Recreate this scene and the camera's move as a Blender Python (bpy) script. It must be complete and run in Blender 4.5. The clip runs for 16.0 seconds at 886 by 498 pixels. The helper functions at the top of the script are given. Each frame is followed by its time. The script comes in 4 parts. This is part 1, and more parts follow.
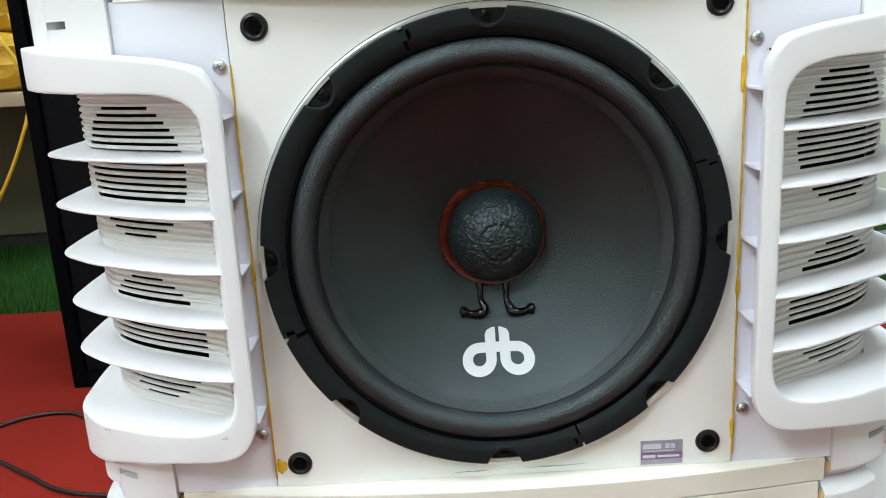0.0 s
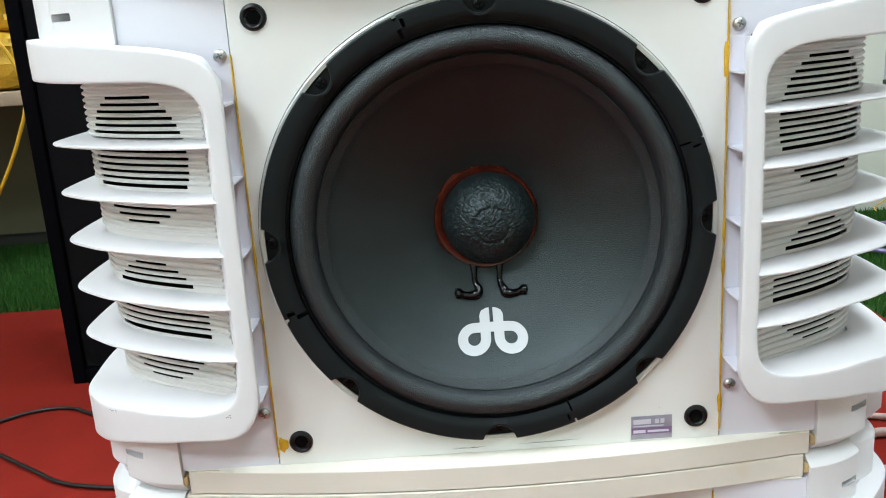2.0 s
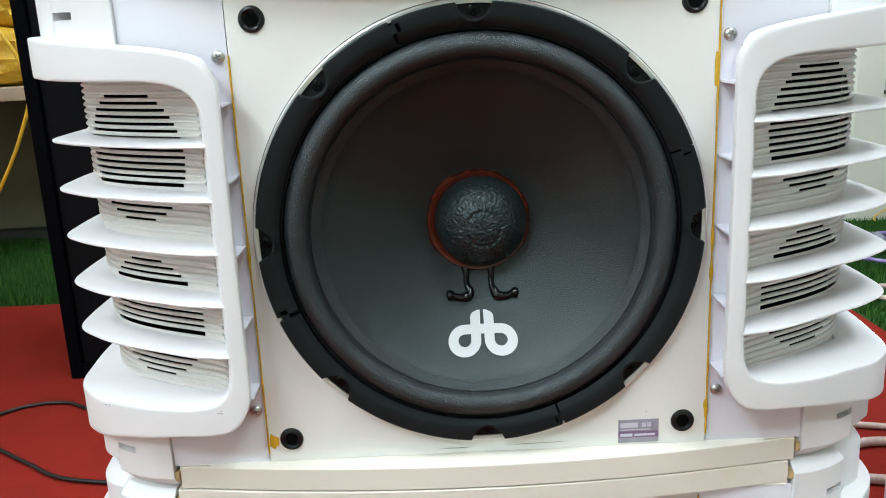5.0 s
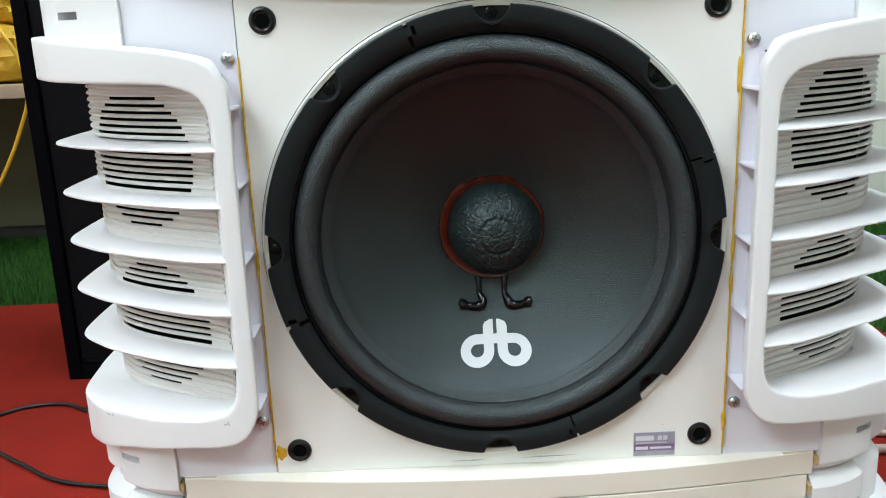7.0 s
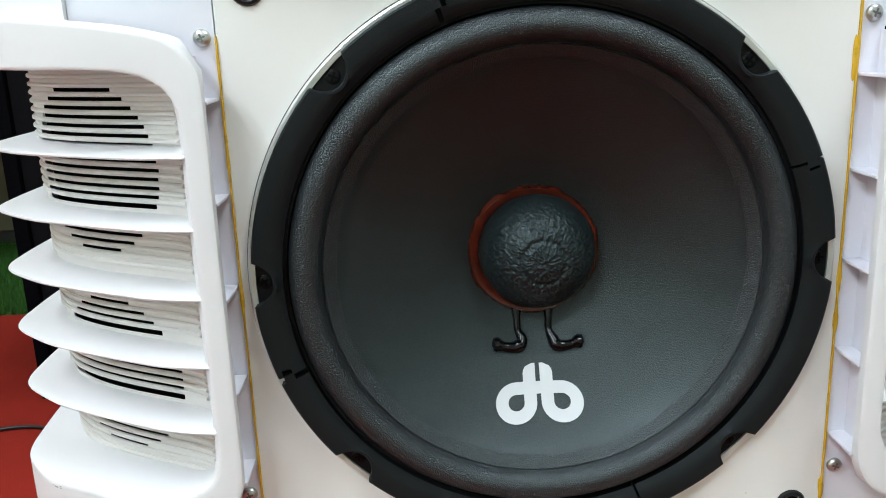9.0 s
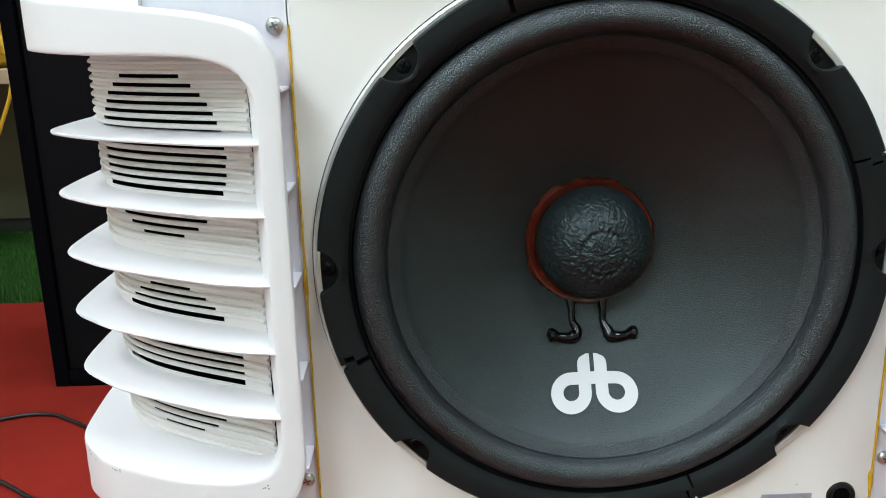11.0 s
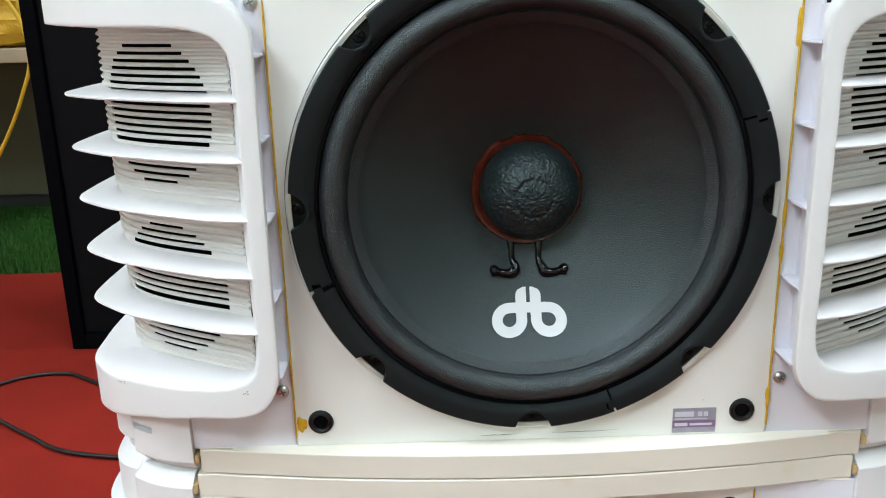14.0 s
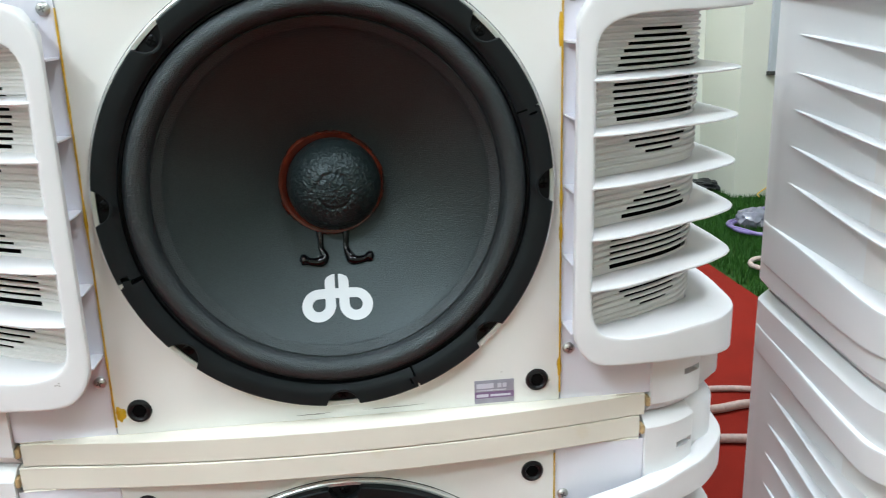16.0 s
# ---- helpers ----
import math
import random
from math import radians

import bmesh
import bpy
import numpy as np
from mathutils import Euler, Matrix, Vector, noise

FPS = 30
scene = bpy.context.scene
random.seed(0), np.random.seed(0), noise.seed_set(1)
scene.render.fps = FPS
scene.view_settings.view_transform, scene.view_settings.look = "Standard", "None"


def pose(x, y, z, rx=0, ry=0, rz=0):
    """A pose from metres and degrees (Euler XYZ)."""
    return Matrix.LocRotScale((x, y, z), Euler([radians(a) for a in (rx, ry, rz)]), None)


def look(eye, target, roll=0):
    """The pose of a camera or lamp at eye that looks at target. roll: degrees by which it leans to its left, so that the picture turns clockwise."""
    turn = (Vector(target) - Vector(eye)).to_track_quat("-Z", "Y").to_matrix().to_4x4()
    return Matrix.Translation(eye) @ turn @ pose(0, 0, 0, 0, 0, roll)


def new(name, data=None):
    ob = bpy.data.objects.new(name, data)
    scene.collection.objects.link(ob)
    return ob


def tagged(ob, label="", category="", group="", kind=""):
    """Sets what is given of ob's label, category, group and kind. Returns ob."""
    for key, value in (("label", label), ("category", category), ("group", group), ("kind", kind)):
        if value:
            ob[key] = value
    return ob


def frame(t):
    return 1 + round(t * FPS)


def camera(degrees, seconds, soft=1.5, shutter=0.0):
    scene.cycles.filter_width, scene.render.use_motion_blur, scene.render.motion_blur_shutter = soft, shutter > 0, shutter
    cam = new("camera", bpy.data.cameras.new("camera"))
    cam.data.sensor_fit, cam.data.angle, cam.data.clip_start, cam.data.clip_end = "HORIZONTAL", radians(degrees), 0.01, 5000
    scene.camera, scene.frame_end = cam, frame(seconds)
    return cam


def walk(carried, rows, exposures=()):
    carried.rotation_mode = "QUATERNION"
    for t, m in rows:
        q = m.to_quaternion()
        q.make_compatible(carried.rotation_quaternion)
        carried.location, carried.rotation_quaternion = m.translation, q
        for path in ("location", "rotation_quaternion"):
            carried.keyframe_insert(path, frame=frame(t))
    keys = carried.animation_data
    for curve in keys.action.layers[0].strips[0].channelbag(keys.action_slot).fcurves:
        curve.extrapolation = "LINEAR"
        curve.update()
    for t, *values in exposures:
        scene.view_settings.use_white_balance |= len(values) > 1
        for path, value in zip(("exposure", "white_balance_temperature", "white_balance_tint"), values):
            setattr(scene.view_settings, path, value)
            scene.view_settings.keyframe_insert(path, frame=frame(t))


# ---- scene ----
cam = camera(55.8, 16.0, soft=1.0, shutter=0.3)
# seconds, eye, target, roll
PATH = [
    (0.0, (-0.0372, -0.5428, 0.7089), (-0.0344, 0.4254, 0.4589), -3.12),
    (0.5, (-0.0205, -0.5519, 0.7074), (-0.0127, 0.4171, 0.4604), -3.25),
    (1.0, (-0.0034, -0.5577, 0.7078), (0.0080, 0.4119, 0.4636), -3.73),
    (1.5, (-0.0226, -0.5652, 0.6999), (-0.0101, 0.4030, 0.4498), -3.80),
    (2.0, (-0.0373, -0.5636, 0.7025), (-0.0297, 0.4041, 0.4508), -3.58),
    (2.5, (-0.0477, -0.5558, 0.7059), (-0.0388, 0.4138, 0.4612), -2.87),
    (3.0, (-0.0378, -0.5511, 0.7064), (-0.0270, 0.4177, 0.4591), -2.66),
    (3.5, (-0.0294, -0.5544, 0.7035), (-0.0223, 0.4139, 0.4541), -2.83),
    (4.0, (-0.0281, -0.5673, 0.7041), (-0.0218, 0.4015, 0.4563), -2.84),
    (6.5, (-0.0374, -0.5721, 0.7039), (-0.0294, 0.3956, 0.4521), -2.09),
    (7.0, (-0.0417, -0.5554, 0.7068), (-0.0321, 0.4127, 0.4567), -2.15),
    (7.5, (-0.0525, -0.5004, 0.7102), (-0.0372, 0.4692, 0.4659), -2.19),
    (8.0, (-0.0494, -0.4402, 0.7046), (-0.0312, 0.5282, 0.4560), -2.13),
    (8.5, (-0.0585, -0.4304, 0.6956), (-0.0362, 0.5378, 0.4464), -2.20),
    (9.0, (-0.0644, -0.4350, 0.6942), (-0.0411, 0.5326, 0.4428), -2.18),
    (11.5, (-0.1034, -0.4400, 0.6931), (-0.0813, 0.5258, 0.4350), -1.07),
    (12.0, (-0.1009, -0.4501, 0.6919), (-0.0874, 0.5168, 0.4371), -0.68),
    (12.5, (-0.1009, -0.4639, 0.6945), (-0.0925, 0.5009, 0.4315), -0.59),
    (13.0, (-0.0851, -0.5012, 0.6949), (-0.0835, 0.4617, 0.4248), -0.84),
    (13.5, (-0.0711, -0.5184, 0.6925), (-0.0753, 0.4444, 0.4224), -1.06),
    (14.0, (-0.0630, -0.5244, 0.6896), (-0.0549, 0.4365, 0.4127), -1.44),
    (14.5, (-0.0506, -0.5301, 0.6873), (-0.0324, 0.4297, 0.4073), -2.00),
    (15.0, (-0.0369, -0.5353, 0.6860), (-0.0035, 0.4230, 0.4020), -2.30),
    (15.5, (-0.0107, -0.5549, 0.6883), (0.0565, 0.4029, 0.4089), -2.08),
    (16.0, (0.0124, -0.5718, 0.6861), (0.1211, 0.3844, 0.4143), -1.72),
]
walk(cam, [(t, look(eye, target, roll)) for t, eye, target, roll in PATH])

# ---- light ----
world = bpy.data.worlds.new("room_air")
scene.world = world
world.use_nodes = True
world.node_tree.nodes["Background"].inputs[0].default_value = (0.9, 0.95, 1.0, 1)
world.node_tree.nodes["Background"].inputs[1].default_value = 0.05
scene.view_settings.exposure = 0.75
# unseen ceiling fittings, the last two added to brighten fronts and back: x, y, length along x, length along y, watts
CEILING = 2.7
FITTINGS = [(-1.45, -0.75, 0.6, 1.2, 20.3), (0.75, -0.8, 0.6, 1.2, 15.3), (-1.4, -2.1, 1.2, 0.6, 26.0), (0.30, 1.5, 0.6, 1.2, 32.5)]


def area_lamp(x, y, z, sx, sy, watts, colour):
    data = bpy.data.lights.new("panel_light", "AREA")
    data.shape, data.size, data.size_y, data.energy, data.color = "RECTANGLE", sx, sy, watts, colour
    ob = new("panel_light", data)
    ob.location = (x, y, z)
    return ob


for fx, fy, fsx, fsy, fw in FITTINGS:
    area_lamp(fx, fy, CEILING - 0.075, fsx - 0.06, fsy - 0.06, fw, (0.64, 0.83, 1.0))


# ---- materials ----
def material(name, colour, rough=0.5, metal=0.0, vary=0.06, scale=14.0, bump=0.0, bump_scale=200.0, bump_depth=0.0005,
             specular=0.5, coat=0.0, stain=None, stain_scale=3.0, stain_from=0.6, object_vary=0.0):
    """Noise-varied principled surface; scales are in cycles per metre."""
    mat = bpy.data.materials.new(name)
    mat.use_nodes = True
    nt = mat.node_tree
    n, l = nt.nodes, nt.links
    b = n["Principled BSDF"]
    b.inputs["Metallic"].default_value = metal
    b.inputs["Specular IOR Level"].default_value = specular
    b.inputs["Coat Weight"].default_value = coat
    tc = n.new("ShaderNodeTexCoord")
    no = n.new("ShaderNodeTexNoise")
    no.inputs["Scale"].default_value = scale
    no.inputs["Detail"].default_value = 6
    l.new(tc.outputs["Object"], no.inputs["Vector"])
    mix = n.new("ShaderNodeMix")
    mix.data_type = "RGBA"
    lo = [max(0, c * (1 - vary)) for c in colour]
    hi = [min(1, c * (1 + vary)) for c in colour]
    mix.inputs["A"].default_value, mix.inputs["B"].default_value = (*lo, 1), (*hi, 1)
    l.new(no.outputs["Fac"], mix.inputs["Factor"])
    out = mix.outputs["Result"]
    if stain:
        st = n.new("ShaderNodeTexNoise")
        st.inputs["Scale"].default_value, st.inputs["Detail"].default_value = stain_scale, 8
        l.new(tc.outputs["Object"], st.inputs["Vector"])
        ramp = n.new("ShaderNodeMapRange")
        ramp.inputs["From Min"].default_value, ramp.inputs["From Max"].default_value = stain_from, stain_from + 0.2
        l.new(st.outputs["Fac"], ramp.inputs["Value"])
        m2 = n.new("ShaderNodeMix")
        m2.data_type = "RGBA"
        m2.inputs["B"].default_value = (*stain, 1)
        l.new(ramp.outputs["Result"], m2.inputs["Factor"])
        l.new(out, m2.inputs["A"])
        out = m2.outputs["Result"]
    if object_vary:
        info = n.new("ShaderNodeObjectInfo")
        hsv = n.new("ShaderNodeHueSaturation")
        mr = n.new("ShaderNodeMapRange")
        mr.inputs["To Min"].default_value, mr.inputs["To Max"].default_value = 1 - object_vary, 1 + object_vary
        l.new(info.outputs["Random"], mr.inputs["Value"])
        l.new(mr.outputs["Result"], hsv.inputs["Value"])
        l.new(out, hsv.inputs["Color"])
        out = hsv.outputs["Color"]
    l.new(out, b.inputs["Base Color"])
    rr = n.new("ShaderNodeMapRange")
    rr.inputs["To Min"].default_value, rr.inputs["To Max"].default_value = max(0.02, rough - 0.08), min(1, rough + 0.08)
    l.new(no.outputs["Fac"], rr.inputs["Value"])
    l.new(rr.outputs["Result"], b.inputs["Roughness"])
    if bump:
        bn = n.new("ShaderNodeTexNoise")
        bn.inputs["Scale"].default_value, bn.inputs["Detail"].default_value = bump_scale, 3
        l.new(tc.outputs["Object"], bn.inputs["Vector"])
        bp = n.new("ShaderNodeBump")
        bp.inputs["Strength"].default_value, bp.inputs["Distance"].default_value = bump, bump_depth
        l.new(bn.outputs["Fac"], bp.inputs["Height"])
        l.new(bp.outputs["Normal"], b.inputs["Normal"])
    return mat


def speckled(mat, lo, hi, scale, depth, weave=0.0):
    """Gritty black surface: coarse grains that differ in colour and height, over an optional horizontal weave."""
    nt = mat.node_tree
    n, l = nt.nodes, nt.links
    b = n["Principled BSDF"]
    tc = n.new("ShaderNodeTexCoord")
    no = n.new("ShaderNodeTexNoise")
    no.inputs["Scale"].default_value, no.inputs["Detail"].default_value, no.inputs["Roughness"].default_value = scale, 1, 0.6
    l.new(tc.outputs["Object"], no.inputs["Vector"])
    mr = n.new("ShaderNodeMapRange")
    mr.inputs["From Min"].default_value, mr.inputs["From Max"].default_value = 0.34, 0.68
    l.new(no.outputs["Fac"], mr.inputs["Value"])
    patch = n.new("ShaderNodeTexNoise")
    patch.inputs["Scale"].default_value, patch.inputs["Detail"].default_value = 24, 5
    l.new(tc.outputs["Object"], patch.inputs["Vector"])
    pm = n.new("ShaderNodeMapRange")
    pm.inputs["From Min"].default_value, pm.inputs["From Max"].default_value = 0.3, 0.7
    pm.inputs["To Min"].default_value, pm.inputs["To Max"].default_value = 0.82, 1.18
    l.new(patch.outputs["Fac"], pm.inputs["Value"])
    mix = n.new("ShaderNodeMix")
    mix.data_type = "RGBA"
    mix.inputs["A"].default_value, mix.inputs["B"].default_value = (*lo, 1), (*hi, 1)
    l.new(mr.outputs["Result"], mix.inputs["Factor"])
    hsv = n.new("ShaderNodeHueSaturation")
    l.new(mix.outputs["Result"], hsv.inputs["Color"])
    l.new(pm.outputs["Result"], hsv.inputs["Value"])
    l.new(hsv.outputs["Color"], b.inputs["Base Color"])
    height = mr.outputs["Result"]
    if weave:
        w1 = n.new("ShaderNodeTexWave")
        w1.bands_direction = "Z"
        w1.inputs["Scale"].default_value, w1.inputs["Distortion"].default_value, w1.inputs["Detail"].default_value = 190, 2.0, 2
        l.new(tc.outputs["Object"], w1.inputs["Vector"])
        add = n.new("ShaderNodeMath")
        add.operation = "MULTIPLY_ADD"
        add.inputs[1].default_value = weave
        l.new(w1.outputs["Fac"], add.inputs[0])
        l.new(height, add.inputs[2])
        height = add.outputs["Value"]
    bp = n.new("ShaderNodeBump")
    bp.inputs["Strength"].default_value, bp.inputs["Distance"].default_value = 0.8, depth
    l.new(height, bp.inputs["Height"])
    l.new(bp.outputs["Normal"], b.inputs["Normal"])
    return mat


def wrinkled_cap():
    """Dust cap: dark felt under a wrinkled lacquer skin."""
    mat = material("wrinkled_lacquer", (0.0125, 0.0185, 0.0195), 0.38, vary=0.3, scale=60, specular=0.36)
    nt = mat.node_tree
    n, l = nt.nodes, nt.links
    tc = n.new("ShaderNodeTexCoord")
    vo = n.new("ShaderNodeTexVoronoi")
    vo.feature = "SMOOTH_F1"
    vo.inputs["Scale"].default_value = 200
    no = n.new("ShaderNodeTexNoise")
    no.inputs["Scale"].default_value, no.inputs["Detail"].default_value, no.inputs["Distortion"].default_value = 145, 4, 1.3
    mx = n.new("ShaderNodeVectorMath")
    mx.operation = "MULTIPLY_ADD"
    mx.inputs[1].default_value = (0.012, 0.012, 0.012)
    l.new(tc.outputs["Object"], no.inputs["Vector"])
    l.new(no.outputs["Color"], mx.inputs[0])
    l.new(tc.outputs["Object"], mx.inputs[2])
    l.new(mx.outputs["Vector"], vo.inputs["Vector"])
    add = n.new("ShaderNodeMath")
    add.operation = "ADD"
    l.new(vo.outputs["Distance"], add.inputs[0])
    l.new(no.outputs["Fac"], add.inputs[1])
    bp = n.new("ShaderNodeBump")
    bp.inputs["Strength"].default_value, bp.inputs["Distance"].default_value = 0.15, 0.0010
    l.new(add.outputs["Value"], bp.inputs["Height"])
    l.new(bp.outputs["Normal"], n["Principled BSDF"].inputs["Normal"])
    return mat


WHITE = material("white_plastic", (0.74, 0.74, 0.745), 0.40, vary=0.02, scale=9, bump=0.08, bump_scale=900, bump_depth=0.0002,
                 stain=(0.66, 0.65, 0.62), stain_scale=22, stain_from=0.68)
SLAT = material("slat_plastic", (0.72, 0.69, 0.67), 0.5, vary=0.03, scale=20, object_vary=0.03)
LILAC = material("lilac_white_plastic", (0.74, 0.73, 0.79), 0.42, vary=0.02, scale=10, bump=0.06, bump_scale=700, bump_depth=0.0002)
CREAM = material("cream_painted_board", (0.78, 0.77, 0.735), 0.45, vary=0.025, scale=7, bump=0.15, bump_scale=500, bump_depth=0.0002,
                 stain=(0.70, 0.66, 0.56), stain_scale=16, stain_from=0.66)
# Darker copy of the zinc steel, for the shade in the screw crosses.
SLOTSTEEL = material("shaded_steel", (0.16, 0.16, 0.155), 0.5, metal=0.6, vary=0.2, scale=200)
TRIM = material("aged_cream_plastic", (0.75, 0.71, 0.62), 0.45, vary=0.04, scale=18, bump=0.1, bump_scale=300, bump_depth=0.0003,
                stain=(0.70, 0.62, 0.46), stain_scale=30, stain_from=0.66)
GREYWHITE = material("greyed_white_plastic", (0.66, 0.66, 0.64), 0.45, vary=0.03, scale=8)
GASKET = material("black_rubber", (0.0078, 0.0088, 0.0096), 0.52, vary=0.3, scale=60, bump=0.3, bump_scale=1300, bump_depth=0.0003, specular=0.22)
SURROUND = speckled(material("black_foam", (0.014, 0.016, 0.017), 0.33, specular=0.68), (0.003, 0.0036, 0.0039), (0.024, 0.027, 0.030), 1300, 0.00032)
CONE = speckled(material("cone_paper", (0.02, 0.027, 0.028), 0.36, specular=0.56), (0.0070, 0.0100, 0.0105), (0.0190, 0.0255, 0.0265), 1500, 0.00016, 0.16)
CAP = wrinkled_cap()
BROWN = material("red_brown_glue", (0.075, 0.0110, 0.0050), 0.18, vary=0.8, scale=90, bump=0.4, bump_scale=150, bump_depth=0.0016, specular=0.35)
TAR = material("black_gloss_glue", (0.002, 0.002, 0.0025), 0.10, vary=0.3, scale=100, bump=0.2, bump_scale=240, bump_depth=0.001, specular=0.32)
BLACKSCREW = material("black_lacquered_steel", (0.003, 0.003, 0.004), 0.28, vary=0.2, scale=100, specular=0.2)
# Near-black that puts the shade of slots, sockets and screw crosses into colour.
DARK = material("hole_shade", (0.003, 0.003, 0.003), 0.9, vary=0.2, specular=0.04)
BLACKMETAL = material("black_oxide_steel", (0.004, 0.004, 0.004), 0.6, specular=0.2, vary=0.2, scale=100)
BLACKPLASTIC = material("black_plastic", (0.005, 0.005, 0.006), 0.30, vary=0.2, scale=60, specular=0.35)
STEEL = material("zinc_steel", (0.55, 0.55, 0.53), 0.32, metal=0.9, vary=0.15, scale=200)
RIM = material("bare_pressed_steel", (0.72, 0.72, 0.70), 0.38, metal=0.7, vary=0.12, scale=80)
GLUE = material("yellow_glue", (0.62, 0.36, 0.02), 0.28, vary=0.25, scale=70, bump=0.3, bump_scale=150, bump_depth=0.001)
SCUFF = material("grey_scuff", (0.33, 0.31, 0.29), 0.7, vary=0.4, scale=300)
LOGO = material("white_print", (0.56, 0.575, 0.585), 0.5, vary=0.02, scale=60, bump=0.2, bump_scale=900, bump_depth=0.0003)
FOIL = material("grey_foil", (0.35, 0.335, 0.40), 0.35, metal=0.3, vary=0.2, scale=160)
PURPLE = material("purple_print", (0.23, 0.15, 0.27), 0.4, metal=0.2, vary=0.25, scale=120)
PALEPRINT = material("pale_print", (0.60, 0.58, 0.66), 0.4, vary=0.1, scale=120)
CARPET = material("red_carpet", (0.235, 0.017, 0.010), 0.95, vary=0.22, scale=9, bump=0.9, bump_scale=650, bump_depth=0.002, specular=0.1,
                  stain=(0.20, 0.014, 0.008), stain_scale=2.2, stain_from=0.55)
TURF = material("turf_backing", (0.03, 0.075, 0.018), 0.95, vary=0.4, scale=40, specular=0.1)
BLADE = material("turf_blade", (0.028, 0.100, 0.012), 0.6, vary=0.4, scale=25, specular=0.25)
WALLPAINT = material("off_white_wall", (0.70, 0.70, 0.605), 0.8, vary=0.05, scale=2.5, bump=0.1, bump_scale=60, bump_depth=0.001,
                     stain=(0.56, 0.56, 0.46), stain_scale=1.6, stain_from=0.6)
CEILPAINT = material("white_ceiling_paint", (0.8, 0.8, 0.78), 0.85, vary=0.03, scale=2)
SKIRT = material("dark_skirting", (0.035, 0.035, 0.03), 0.6, vary=0.3, scale=12)
VINYL = material("black_cabinet_vinyl", (0.0012, 0.0013, 0.0022), 0.75, specular=0.04, vary=0.3, scale=20, bump=0.5, bump_scale=420, bump_depth=0.0008)
MESHCLOTH = material("black_grille_cloth", (0.003, 0.003, 0.0036), 0.85, specular=0.10, vary=0.35, scale=90, bump=0.8, bump_scale=380, bump_depth=0.001)
WOOD = material("pale_worn_wood", (0.42, 0.33, 0.22), 0.6, vary=0.15, scale=14)
AMBER = material("amber_sacking", (0.62, 0.36, 0.02), 0.55, vary=0.2, scale=12, bump=0.7, bump_scale=40, bump_depth=0.01)
OLIVE = material("olive_shade", (0.125, 0.118, 0.070), 0.9, vary=0.15, scale=6)
CLEARBAG = material("crumpled_clear_film", (0.20, 0.20, 0.24), 0.10, vary=0.35, scale=40, bump=0.6, bump_scale=45, bump_depth=0.005, specular=0.8)
BLACKBAG = material("black_film", (0.012, 0.012, 0.014), 0.35, vary=0.3, scale=40, bump=0.6, bump_scale=60, bump_depth=0.004)
YWIRE = material("yellow_cable", (0.72, 0.42, 0.02), 0.4, vary=0.1, scale=60)
BWIRE = material("black_cable", (0.006, 0.0055, 0.0055), 0.45, vary=0.2, scale=60)
PINKWIRE = material("clear_copper_cable", (0.50, 0.37, 0.33), 0.3, vary=0.35, scale=120)
VIOLET = material("violet_plastic", (0.20, 0.15, 0.33), 0.3, vary=0.3, scale=50)
PANELGREY = material("blue_grey_board", (0.50, 0.53, 0.56), 0.5, vary=0.05, scale=6)
for dark in (GASKET, SURROUND, CONE, CAP):
    # the sheen is tinted cool to cancel red reflected from the carpet
    dark.node_tree.nodes["Principled BSDF"].inputs["Specular Tint"].default_value = (0.84, 0.98, 1.0, 1)
LIT = bpy.data.materials.new("lit_diffuser")
LIT.use_nodes = True
LIT.node_tree.nodes["Principled BSDF"].inputs["Emission Color"].default_value = (1, 0.97, 0.93, 1)
LIT.node_tree.nodes["Principled BSDF"].inputs["Emission Strength"].default_value = 6.0


# ---- building helpers ----
def mesh_of(name, verts, faces, mat, smooth=False):
    me = bpy.data.meshes.new(name)
    me.from_pydata([tuple(v) for v in verts], [], faces)
    bm = bmesh.new()
    bm.from_mesh(me)
    bmesh.ops.recalc_face_normals(bm, faces=bm.faces)
    bm.to_mesh(me)
    bm.free()
    me.materials.append(mat)
    if smooth:
        me.shade_smooth()
        me.set_sharp_from_angle(angle=radians(38))
    return me


def put(name, me, parent=None, at=(0, 0, 0), turn=(0, 0, 0), label=""):
    ob = new(name, me)
    ob.matrix_basis = pose(*at, *turn)
    if parent:
        ob.parent = parent
    return tagged(ob, label) if label else ob


def empty(name, at=(0, 0, 0), turn=(0, 0, 0)):
    ob = new(name)
    ob.empty_display_size = 0.05
    ob.matrix_basis = pose(*at, *turn)
    return ob


def bm_mesh(name, bm, mat, smooth=False):
    bmesh.ops.recalc_face_normals(bm, faces=bm.faces)
    me = bpy.data.meshes.new(name)
    bm.to_mesh(me)
    bm.free()
    me.materials.append(mat)
    if smooth:
        me.shade_smooth()
        me.set_sharp_from_angle(angle=radians(38))
    return me


def box(name, lo, hi, mat, bevel=0.0, seg=2):
    bm = bmesh.new()
    bmesh.ops.create_cube(bm, size=1)
    for v in bm.verts:
        v.co = [lo[i] + (v.co[i] + 0.5) * (hi[i] - lo[i]) for i in range(3)]
    if bevel:
        bmesh.ops.bevel(bm, geom=bm.edges[:], offset=bevel, segments=seg, affect="EDGES", profile=0.6)
    return bm_mesh(name, bm, mat, bevel > 0)


